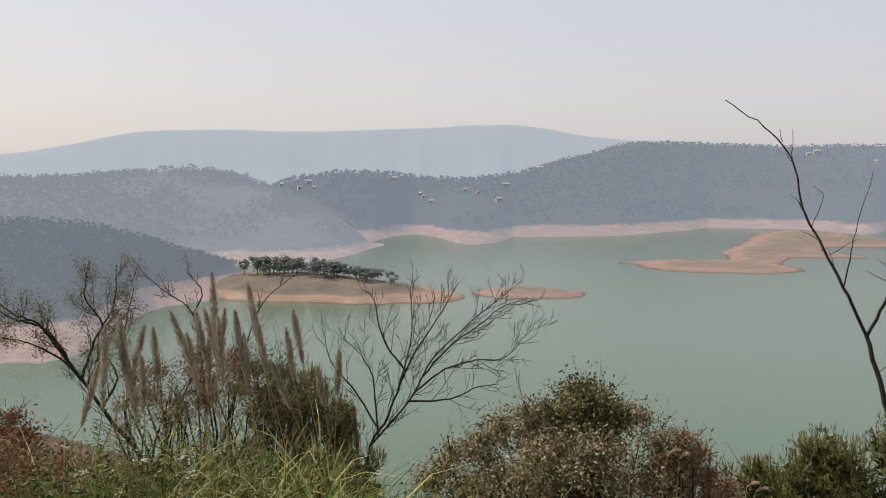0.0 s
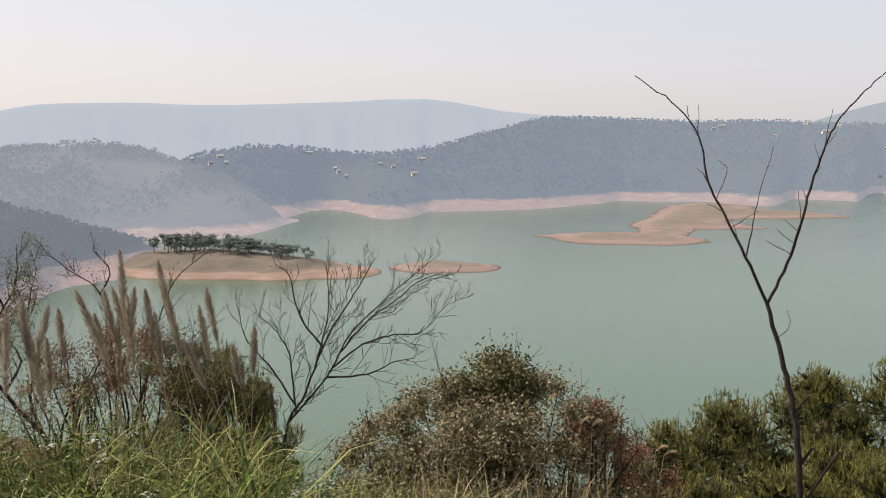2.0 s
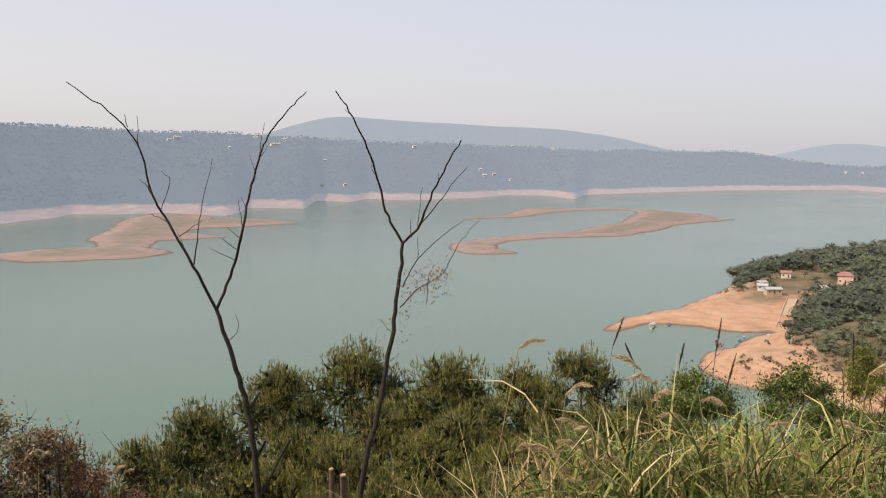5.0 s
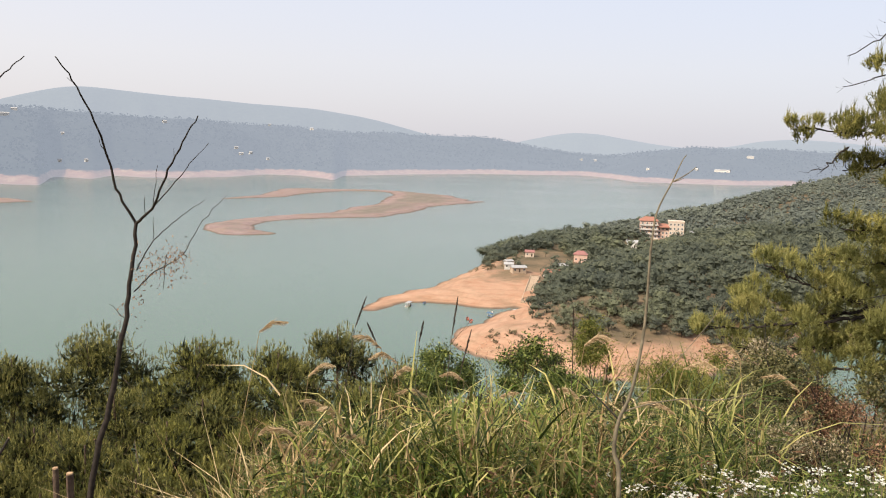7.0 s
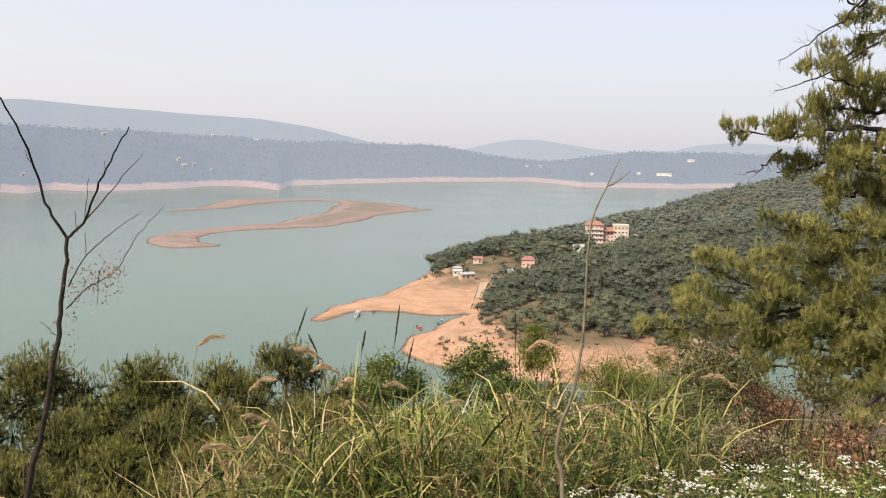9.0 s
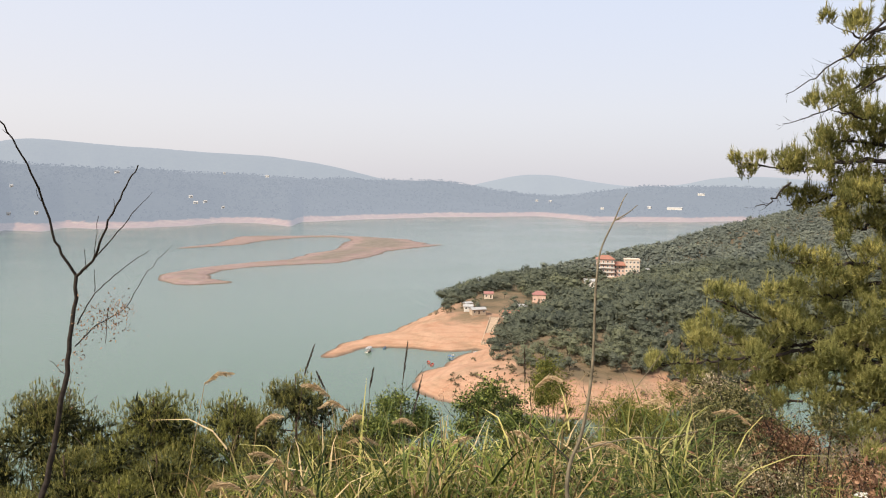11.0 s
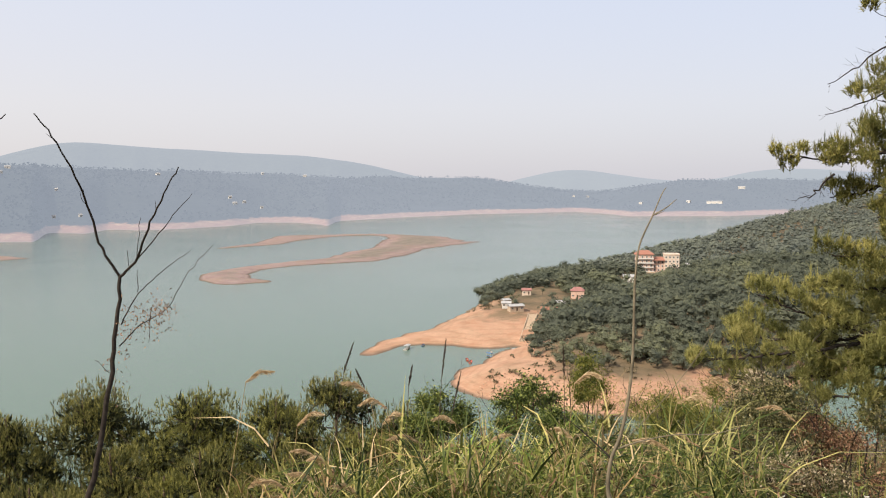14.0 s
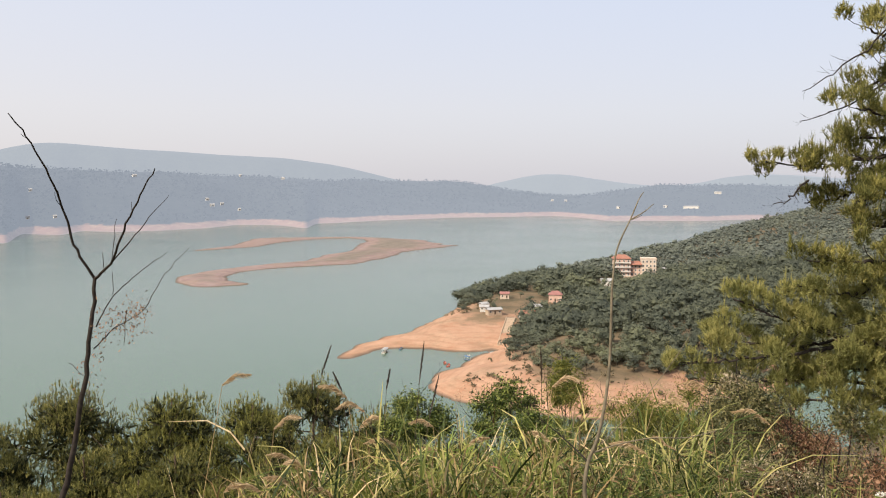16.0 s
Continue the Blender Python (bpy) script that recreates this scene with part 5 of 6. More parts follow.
BARE_LIMBS = [
    [(0.000, 0.000), (0.200, 0.437), (0.346, 0.837), (0.455, 1.256), (0.437, 1.711)],
    [(0.127, 0.146), (0.419, 0.583), (0.637, 0.947), (0.928, 1.238), (1.183, 1.493), (1.511, 1.748)],
    [(0.419, 0.546), (0.819, 0.583), (1.110, 0.692), (1.311, 0.746)],
    [(0.510, 0.692), (0.783, 0.874), (1.110, 0.965), (1.402, 0.983), (1.711, 1.274)],
    [(0.073, 0.218), (0.073, 0.655), (0.055, 0.837), (-0.055, 1.056), (-0.237, 1.201)],
    [(0.309, 0.692), (0.492, 1.056), (0.674, 1.347), (0.819, 1.566), (0.928, 1.729)],
    [(0.564, 0.837), (0.856, 1.092), (1.183, 1.311), (1.365, 1.493), (1.620, 1.602)],
    [(0.382, 0.837), (0.164, 1.238), (0.073, 1.602), (-0.055, 1.693)],
    [(0.127, 0.291), (-0.127, 0.655), (-0.346, 0.983), (-0.419, 1.311)]]
bare_shrub("shrub", -5.2, -18.4, 8.5, BARE_LIMBS, "leafless dark shrub with fine arching twigs", 51, r=0.018)
LEFT_LIMBS = [
    [(0.000, 0.000), (-0.202, 0.310), (-0.419, 0.683), (-0.574, 0.900), (-0.854, 1.086), (-1.195, 1.164)],
    [(-0.450, 0.745), (-0.636, 1.024), (-0.761, 1.273), (-0.947, 1.397), (-1.164, 1.614)],
    [(-0.388, 0.745), (-0.326, 1.086), (-0.171, 1.366), (-0.140, 1.707)],
    [(-0.419, 0.683), (-0.295, 0.962), (-0.264, 1.242), (-0.388, 1.490), (-0.357, 1.676)],
    [(-0.016, 0.124), (-0.109, 0.404), (-0.016, 0.714), (-0.109, 0.962), (-0.078, 1.211), (0.000, 1.521)],
    [(-0.574, 0.900), (-0.729, 1.180), (-1.009, 1.304), (-1.195, 1.490)],
    [(-0.264, 0.435), (-0.171, 0.683), (-0.264, 0.869)]]
bare_shrub("shrub", -20.0, -17.3, 8.0, LEFT_LIMBS, "sparse small tree with feathery withering leaves", 52, every=0.16, length=0.42, leaf=M_LEAF_OLIVE, leaf_n=11000, r=0.024)
MIDDLE_LIMBS = [
    [(0.000, 0.000), (0.186, 0.217), (0.372, 0.466), (0.435, 0.776)],
    [(0.062, 0.062), (0.372, 0.248), (0.621, 0.217), (0.931, 0.186), (1.180, 0.217)],
    [(0.497, 0.186), (0.621, 0.528), (0.807, 1.024), (1.211, 1.335)],
    [(0.062, 0.093), (0.186, 0.497), (0.155, 0.931), (-0.093, 1.180), (-0.279, 1.366)],
    [(0.155, 0.900), (0.248, 1.149), (0.109, 1.350)],
    [(0.000, 0.000), (-0.310, 0.093), (-0.435, 0.404)]]
bare_shrub("shrub", -17.5, -14.7, 8.6, MIDDLE_LIMBS, "half-bare dark shrub among plume grass", 53, every=0.18, length=0.36, leaf=M_LEAF_RUST, leaf_n=700)



# ---- grasses ----
def field(az0, az1, d0, d1, n, rng):
    az = rng.uniform(az0, az1, n)
    d = np.sqrt(rng.uniform(d0 * d0, d1 * d1, n))
    x, y = polar(az, d)
    return np.stack([x, y, ground_z(x, y) - 0.02], 1)


def clumped(az0, az1, d0, d1, clumps, per, spread, rng):
    c = field(az0, az1, d0, d1, clumps, rng)
    p = np.repeat(c, per, 0) + rng.normal(0, spread, (clumps * per, 3)) * [1, 1, 0]
    p[:, 2] = ground_z(p[:, 0], p[:, 1]) - 0.02
    return p


def grass(name, label, mat, feet, height, rng, **kw):
    g = Geo()
    blades(g, feet, height, rng, **kw)
    return tagged(new(name, g.mesh(name, mat)), label, "grass", kind="stuff")


def weeds(label, az0, az1, d0, d1, n, height, mat, size, per, rng, name="weeds", aspect=0.28, up=0.35, clumps=None):
    """Leafy weed stems crowded together, each set with narrow leaves to its top."""
    feet = field(az0, az1, d0, d1, n, rng) if clumps is None else clumped(az0, az1, d0, d1, clumps, n // clumps, 0.16, rng)
    n = len(feet)
    h = height * rng.uniform(0.6, 1.15, n)
    if clumps:
        mid = feet.reshape(clumps, -1, 3)
        away = np.linalg.norm((mid - mid.mean(1, keepdims=True))[..., :2], axis=2)
        h *= (np.clip(1.12 - 0.9 * away / 0.34, 0.35, 1.1) * rng.uniform(0.72, 1.12, (clumps, 1))).reshape(-1)
    top = feet + np.stack([rng.normal(0, 0.12, n) * h, rng.normal(0, 0.12, n) * h, h], 1)
    lf = Geo()
    side = np.array([0.0025, 0, 0])
    v = np.stack([feet - side, feet + side, top], 1).reshape(-1, 3)
    lf.add(v, np.arange(len(v)).reshape(-1, 3))
    t = rng.uniform(0.12, 1.0, (n, per, 1))
    pos = (feet[:, None] + (top - feet)[:, None] * t).reshape(-1, 3)
    m = len(pos)
    way = np.concatenate([rng.normal(0, 1, (m, 2)), rng.normal(up, 0.4, (m, 1))], 1)
    leaves(lf, pos, way, size, rng, aspect, 0.15)
    return tagged(new(name, lf.mesh(name, mat)), label, "weeds", kind="stuff")


def reed_bed(label, az0, az1, d0, d1, clumps, per, height, mat, leaf, rng, width=0.010, leaves_per=7, lean=0.75, droop=1.2, name="reeds", spread=0.11):
    """Clumps of upright stalks, each with long narrow leaves that arch out and hang over."""
    feet = clumped(az0, az1, d0, d1, clumps, per, spread, rng)
    n = len(feet)
    h = height * rng.uniform(0.6, 1.1, n) * np.repeat(rng.uniform(0.72, 1.12, clumps), per)
    top = feet + np.stack([rng.normal(0, 0.10, n) * h, rng.normal(0, 0.10, n) * h, h], 1)
    g = Geo()
    ang = rng.uniform(0, np.pi, n)
    side = np.stack([np.cos(ang), np.sin(ang), 0 * ang], 1) * 0.0028
    bend = (feet + top) * 0.5 + rng.normal(0, 0.02, (n, 3))
    v = np.stack([feet - side, feet + side, bend - side, bend + side, top], 1).reshape(-1, 3)
    k = np.arange(n)[:, None] * 5
    g.add(v, np.concatenate([k + [0, 1, 3], k + [0, 3, 2], k + [2, 3, 4]]))
    t = rng.uniform(0.15, 1.0, (n, leaves_per, 1)) ** 0.8
    base = (feet[:, None] + (top - feet)[:, None] * t).reshape(-1, 3)
    blades(g, base, leaf, rng, width, lean, droop, segs=3)
    return tagged(new(name, g.mesh(name, mat)), label, "grass", kind="stuff")


rng = np.random.default_rng(77)
grass("grass", "low green and straw grass over the hillside", M_GRASS, field(-50, 110, 1.8, 16, 9000, rng), 0.36, rng, width=0.010, segs=3)
grass("grass", "rank green grass at the slope's edge", M_GRASS_GREEN, clumped(-24, -3, 3.2, 5.6, 60, 44, 0.08, rng), 0.80, rng, width=0.009, droop=1.5, lean=0.7)
weeds("leafy green weeds at the slope's edge", -27.0, -3, 2.9, 5.6, 2800, 0.76, M_LEAF_GREEN, 0.033, 36, rng, clumps=100, aspect=0.34)
weeds("bright leafy weeds at the slope's edge", -25.0, -3, 2.9, 5.0, 750, 0.70, M_LEAF_YELLOW, 0.032, 32, rng, clumps=30, aspect=0.3)
weeds("tall dark leafy weeds below plume grass", -23, -5, 4.8, 6.4, 300, 0.85, M_LEAF_GREEN, 0.032, 34, rng)
weeds("tall russet weeds below plume grass", -22, -8, 5.0, 6.6, 200, 0.95, M_LEAF_RUST, 0.026, 30, rng)
weeds("rust-brown undergrowth at the slope's edge", -32, -23, 4.6, 6.6, 360, 0.75, M_LEAF_RUST, 0.030, 30, rng)
grass("dry_grass", "tawny grass under the plumes", M_GRASS_DRY, clumped(-20, -5, 4.2, 6.0, 22, 26, 0.10, rng), 0.85, rng, width=0.007, droop=1.2, lean=0.6)
reed_bed("straw and green stalks under the plumes", -19, -7, 4.4, 5.8, 18, 10, 0.85, M_GRASS, 0.34, rng, width=0.008)
grass("reeds", "bright green reed leaves at the slope's edge", M_REED_FRESH, clumped(-11, -4, 3.6, 4.6, 9, 7, 0.08, rng), 1.0, rng, width=0.016, droop=1.0, lean=0.3)
grass("reeds", "broad dark reed leaves beside the bare shrub", M_GRASS_GREEN, clumped(-9, -4, 3.8, 4.6, 5, 7, 0.07, rng), 1.15, rng, width=0.022, droop=0.9, lean=0.25)
weeds("brownish leafy weeds by the withered bush", -4, 22, 3.6, 6.8, 1100, 0.74, M_LEAF_BROWN, 0.030, 26, rng)
weeds("green leafy weeds by the withered bush", -4, 24, 3.2, 5.8, 700, 0.66, M_LEAF_GREEN, 0.032, 28, rng)
weeds("withered brown undergrowth beneath the bush", -1, 20, 5.8, 7.8, 700, 1.05, M_LEAF_BROWN, 0.032, 28, rng)
grass("grass", "tangled green grass by the withered bush", M_GRASS_GREEN, clumped(-4, 24, 3.4, 6.0, 110, 30, 0.13, rng), 0.78, rng, width=0.011, droop=1.1, lean=0.5)
grass("dry_grass", "dry straw-coloured grass tufts", M_GRASS_DRY, clumped(0, 22, 3.8, 6.5, 64, 26, 0.10, rng), 0.92, rng, width=0.008, droop=0.9, lean=0.45)
weeds("leafy green weeds among tall reeds", 47, 74, 3.8, 6.2, 1150, 0.92, M_LEAF_GREEN, 0.052, 32, rng, aspect=0.2)
reed_bed("reed stalks with long mixed green leaves", 47.0, 70, 3.9, 6.3, 80, 13, 1.02, M_GRASS, 0.31, rng, width=0.011, lean=0.6, droop=0.9)
reed_bed("reed stalks with long yellow-green leaves", 48.0, 69, 3.9, 6.0, 40, 12, 1.0, M_REED, 0.36, rng, width=0.013, lean=0.6, droop=1.0)
reed_bed("dry reed stalks with long straw leaves", 47.0, 75, 3.9, 6.2, 46, 11, 1.08, M_GRASS_DRY, 0.28, rng, width=0.009, leaves_per=6, lean=0.6, droop=0.9)
reed_bed("fresh green broad-leaved reeds low on the slope", 48.5, 62, 3.5, 4.6, 26, 9, 0.60, M_REED_FRESH, 0.40, rng, width=0.015, leaves_per=6, lean=0.9)
reed_bed("fresh green reeds below a leafy bush", 61, 66, 4.4, 5.4, 8, 9, 0.95, M_REED_FRESH, 0.46, rng, width=0.015, leaves_per=6, lean=0.8)
weeds("withered russet stalks among reeds", 47, 80, 3.6, 6.0, 130, 0.95, M_LEAF_RUST, 0.06, 20, rng, name="reeds", aspect=0.12, up=0.4)
grass("grass", "tall green and straw grass on the slope", M_GRASS, clumped(47.5, 71, 3.9, 6.0, 90, 26, 0.10, rng), 0.92, rng, width=0.010, droop=1.3, lean=0.4)
grass("dry_grass", "tall dry straw stalks among the grass", M_GRASS_DRY, clumped(47.5, 76, 3.9, 6.0, 64, 20, 0.10, rng), 1.1, rng, width=0.007, droop=0.8, lean=0.3)
weeds("dark brown withered weeds among reeds", 60, 68, 3.3, 4.4, 160, 0.75, M_LEAF_RUST, 0.026, 34, rng, clumps=5)
weeds("dark leafy weeds under white flowers", 68, 96, 2.3, 5.5, 1100, 0.58, M_LEAF_GREEN, 0.038, 30, rng)
weeds("dark olive weeds under white flowers", 68, 96, 2.3, 4.6, 500, 0.55, M_LEAF_OLIVE, 0.034, 30, rng)
grass("grass", "green grass under the flowers", M_GRASS, clumped(68, 96, 2.4, 6.5, 90, 28, 0.14, rng), 0.66, rng, width=0.011, droop=1.1)
reed_bed("mixed reeds beside the slender shoot", 67, 79, 4.2, 6.2, 34, 10, 1.0, M_GRASS, 0.36, rng, width=0.009)
grass("dry_grass", "russet dry grass beside tall reeds", M_GRASS_DRY, clumped(45.5, 50, 4.0, 5.2, 24, 40, 0.10, rng), 0.9, rng, width=0.007, droop=1.6, lean=0.9)


def plume_grass(az, el, d, length, lean, rng, mat, label, group, radius=0.022, nod=0.0, count=520, hair=0.045, stalk_r=0.005):
    """A grass stalk with a plume whose tip reaches that height."""
    right, ahead = axes(az)
    tip = sight(az, el, d)
    gx = tip - right * lean * 1.2
    foot = np.array([gx[0], gx[1], float(ground_z(gx[0], gx[1])) - 0.03])
    e = thing("plume_grass", tuple(foot), label, "grass stalk", group)
    up = np.array([0, 0, 1.0])
    neck = tip - up * length * (1 - nod * 1.1) - right * (lean * 0.25 + nod * length * 0.8 * np.sign(lean + 1e-6))
    g = Geo()
    stalk = smooth_line([foot, foot * 0.5 + neck * 0.5 - right * lean * 0.08, neck], 5)
    tube(g, stalk, stalk_r, stalk_r * 0.5, 5)
    piece("stalk", g, M_PLUME_DARK if mat is M_PLUME_DARK else M_GRASS_DRY, e)
    mid = neck * 0.5 + tip * 0.5 + up * nod * length * 0.32
    g = Geo()
    line = smooth_line([neck, mid, tip], 6)
    plume(g, line, radius, rng, count, hair, 0.15 + nod * 0.6)
    tube(g, line, 0.003, 0.0015, 4)
    piece("plume", g, mat, e)
    g = Geo()
    b = np.tile(foot, (4, 1)) + rng.normal(0, 0.02, (4, 3)) * [1, 1, 0]
    blades(g, b, (tip[2] - foot[2]) * 0.6, rng, 0.012, 0.3, 0.7)
    piece("leaves", g, M_GRASS, e)


rng = np.random.default_rng(61)
for az, el, length in [(-15.19, -6.17, 0.5), (-12.95, -6.9, 0.45), (-15.78, -8.44, 0.42), (-14.9, -9.03, 0.42), (-14.43, -8.5, 0.4), (-13.82, -8.71, 0.4), (-12.49, -9.13, 0.4), (-10.06, -8.77, 0.38), (-10.56, -9.93, 0.36), (-21.79, -9.18, 0.52), (-20.95, -8.71, 0.35), (-19.45, -9.33, 0.38), (-18.94, -9.53, 0.36), (-17.88, -8.52, 0.42), (-16.31, -8.42, 0.38), (-20.68, -10.83, 0.45), (-19.68, -11.26, 0.35), (-22.2, -11.41, 0.4), (-16.88, -10.01, 0.36), (-13.31, -10.19, 0.4), (-11.53, -12.1, 0.32), (-8.56, -12.58, 0.28), (-7.04, -11.52, 0.3), (-15.47, -10.09, 0.42)]:
    plume_grass(az, el, rng.uniform(5.2, 6.0), length, rng.normal(-0.14, 0.28), rng, M_PLUME, "tall grass stalk with a thick grey-brown plume", "plume grass", radius=0.028, count=900)
for az, el, length in [(45.67, -12.02, 0.12), (47.76, -17.73, 0.13), (48.93, -14.9, 0.16), (46.65, -17.13, 0.12), (44.96, -18.79, 0.1), (46.44, -18.54, 0.1), (45.11, -19.85, 0.1), (48.44, -21.48, 0.12), (51.52, -19.88, 0.12), (57.92, -17.19, 0.12), (61.61, -16.36, 0.12), (64.31, -15.93, 0.1), (67.68, -12.49, 0.14), (74.77, -13.77, 0.14), (74.35, -12.35, 0.14), (77.35, -13.94, 0.2), (56.17, -15.45, 0.12), (54.25, -15.05, 0.14), (51.2, -14.43, 0.16), (50.09, -12.92, 0.14), (47.13, -20.87, 0.12), (44.4, -18.93, 0.1), (69.68, -16.44, 0.12), (72.28, -15.93, 0.12), (49.61, -19.43, 0.1), (53.08, -16.68, 0.12)]:
    plume_grass(az, el, rng.uniform(4.0, 5.2), length * 1.05, rng.choice([-1, -1, 1]) * rng.uniform(0.15, 0.45), rng, M_PLUME_TAN, "grass stalk with a nodding tan plume", "nodding plume grass", radius=0.009, nod=rng.uniform(0.45, 0.8), count=240, hair=0.034, stalk_r=0.003)
for az, el, length in [(50.98, -10.28, 0.13), (51.08, -12.03, 0.08), (54.91, -11.83, 0.09), (57.21, -10.12, 0.17), (58.21, -12.3, 0.17), (65.06, -10.52, 0.13)]:
    plume_grass(az, el, 4.6, length * 1.3, rng.normal(0, 0.12), rng, M_PLUME_DARK, "grass stalk with a narrow dark seed head", "dark-headed grass", radius=0.0035, count=260, hair=0.013, stalk_r=0.0028)
for az, el, length in [(13.41, -16.14, 0.14), (15.79, -17.45, 0.14), (16.38, -17.63, 0.12), (20.72, -18.98, 0.1), (21.28, -19.24, 0.1)]:
    plume_grass(az, el, 5.2, length * 0.8, rng.uniform(0.08, 0.2), rng, M_PLUME_TAN, "grass stalk with a nodding tan plume", "nodding plume grass", radius=0.006, nod=0.5, count=150, hair=0.022, stalk_r=0.003)



def flower_patch(az0, az1, d0, d1, n, height, rng, label):
    """White composite flowers in flat clusters on branching stems, over small leaves."""
    feet = field(az0, az1, d0, d1, n, rng)
    st, hd, lf = Geo(), Geo(), Geo()
    for f in feet:
        h = height * rng.uniform(0.65, 1.15)
        top = f + np.array([rng.normal(0, 0.06), rng.normal(0, 0.06), h])
        tube(st, smooth_line([f, f * 0.5 + top * 0.5 + rng.normal(0, 0.02, 3), top], 2), 0.003, 0.0015, 3)
        k = rng.integers(5, 13)
        heads = top + rng.normal(0, 0.022, (k, 3)) * [1, 1, 0.18]
        tube(st, [top - [0, 0, 0.06], top], 0.0015, 0.001, 3)
        m = 6
        a = rng.uniform(0, 2 * np.pi, (k, m))
        wy = np.stack([np.cos(a), np.sin(a), rng.uniform(0.1, 0.9, (k, m))], -1).reshape(-1, 3)
        leaves(hd, np.repeat(heads, m, 0), wy, 0.0095, rng, 0.7, 0.2)
        m = 16
        t = rng.uniform(0.1, 0.9, (m, 1))
        leaves(lf, f + (top - f) * t, np.concatenate([rng.normal(0, 1, (m, 2)), rng.uniform(-0.1, 0.5, (m, 1))], 1), 0.042, rng, 0.4, 0.2)
    e = thing("flower_patch", tuple(feet.mean(0)), label, "flowers")
    e["kind"] = "stuff"
    piece("stems", st, M_STEM, e)
    piece("leaves", lf, M_LEAF_GREEN, e)
    piece("flower_heads", hd, M_PETAL, e, "small white clustered flower heads")


rng = np.random.default_rng(99)
flower_patch(70.5, 92, 2.6, 4.4, 260, 0.62, rng, "white-flowered weeds in a low thicket")
flower_patch(-24, -2, 3.4, 5.0, 26, 0.70, rng, "leafy weeds with a few small white flowers")


# ---- buildings, boats and steps ----
def paint(name, col, rough=0.7, size=1.5):
    dark = tuple(c * 0.82 for c in col)
    return material(name, [(0.35, dark), (0.65, col)], size, rough, 0.15, 0.1)


M_WALL_WHITE = paint("white_plaster", (0.60, 0.57, 0.52))
M_WALL_PINK = paint("pale_pink_plaster", (0.62, 0.42, 0.33))
M_WALL_CREAM = paint("cream_plaster", (0.66, 0.53, 0.42))
M_ROOF_RED = paint("red_sheet_roof", (0.33, 0.16, 0.14), 0.6)
M_ROOF_TILE = paint("terracotta_roof", (0.36, 0.17, 0.12), 0.7)
M_ROOF_GREY = paint("dull_tin_roof", (0.42, 0.41, 0.40), 0.5)
M_PANE = paint("dark_window_glass", (0.09, 0.085, 0.085), 0.15)
M_CONCRETE = paint("weathered_concrete", (0.47, 0.36, 0.26), 0.9, 0.8)
M_BOAT_RED = paint("red_boat_paint", (0.42, 0.07, 0.05), 0.4)
M_BOAT_BLUE = paint("blue_boat_paint", (0.09, 0.16, 0.26), 0.4)
M_CAR_DARK = paint("dark_car_paint", (0.05, 0.055, 0.06), 0.25)
M_TYRE = paint("tyre_rubber", (0.03, 0.03, 0.03), 0.9)


def box(geo, x0, x1, y0, y1, z0, z1):
    v = [(x, y, z) for x in (x0, x1) for y in (y0, y1) for z in (z0, z1)]
    geo.add(v, [(0, 1, 3, 2), (4, 6, 7, 5), (0, 4, 5, 1), (2, 3, 7, 6), (0, 2, 6, 4), (1, 5, 7, 3)])
    return geo


def gable(geo, w, d, z, h, over=0.5, hip=0.0, thick=0.18):
    """A pitched roof with thickness, ridge along its length; hip pulls the ridge's ends in."""
    a, b = w / 2 + over, d / 2 + over
    for dz in (0, thick):
        geo.add([(-a, -b, z + dz), (a, -b, z + dz), (a, b, z + dz), (-a, b, z + dz), (-a + hip, 0, z + h + dz), (a - hip, 0, z + h + dz)], [(0, 1, 5, 4), (2, 3, 4, 5)])
        geo.add([(-a, -b, z + dz), (-a, b, z + dz), (-a + hip, 0, z + h + dz), (a, -b, z + dz), (a, b, z + dz), (a - hip, 0, z + h + dz)], [(0, 2, 1), (3, 4, 5)])
    box(geo, -a, a, -b, -b + 0.1, z, z + thick)
    box(geo, -a, a, b - 0.1, b, z, z + thick)


def house(name, at, yaw, w, d, h, wall, roof, label, storeys=1, hip=0.0, rise=None, group="", cols=None, door=True):
    e = thing(name, (0, 0, 0), label, "house", group)
    piece("wall", box(Geo(), -w / 2, w / 2, -d / 2, d / 2, -1.2, h), wall, e)
    g = Geo()
    gable(g, w, d, h, rise or w * 0.22, 0.5, hip)
    piece("roof", g, roof, e)
    cols = cols or max(2, int(w / 3))
    for s in range(storeys):
        z0 = h * s / storeys + 0.9
        for k in range(cols):
            x = -w / 2 + w * (k + 0.5) / cols
            if door and s == 0 and k == cols // 2:
                piece("door", box(Geo(), x - 0.5, x + 0.5, -d / 2 - 0.06, -d / 2 + 0.02, 0, 2.05), M_BARK_PINE, e)
                continue
            win = piece("window", box(Geo(), x - 0.65, x + 0.65, -d / 2 - 0.05, -d / 2 + 0.02, z0, z0 + 1.2), M_WALL_WHITE, e)
            g = box(Geo(), x - 0.55, x + 0.55, -d / 2 - 0.065, -d / 2 - 0.03, z0 + 0.1, z0 + 1.1)
            part("pane", g.mesh("pane", M_PANE), win)
    e.matrix_basis = pose(at[0], at[1], at[2], 0, 0, yaw)
    return e


def on_ridge(name, az, el):
    """Where a line of sight from the viewpoint meets a range of hills."""
    v = SURF[name]
    a = np.degrees(np.arctan2(v[:, 10, 0], v[:, 10, 1]))
    row = v[int(np.argmin(np.abs(a - az)))]
    e = np.degrees(np.arctan2(row[:, 2] - EYE, np.hypot(row[:, 0], row[:, 1])))
    k = int(np.argmax(e >= el)) if (e >= el).any() else int(np.argmax(e))
    return row[k]


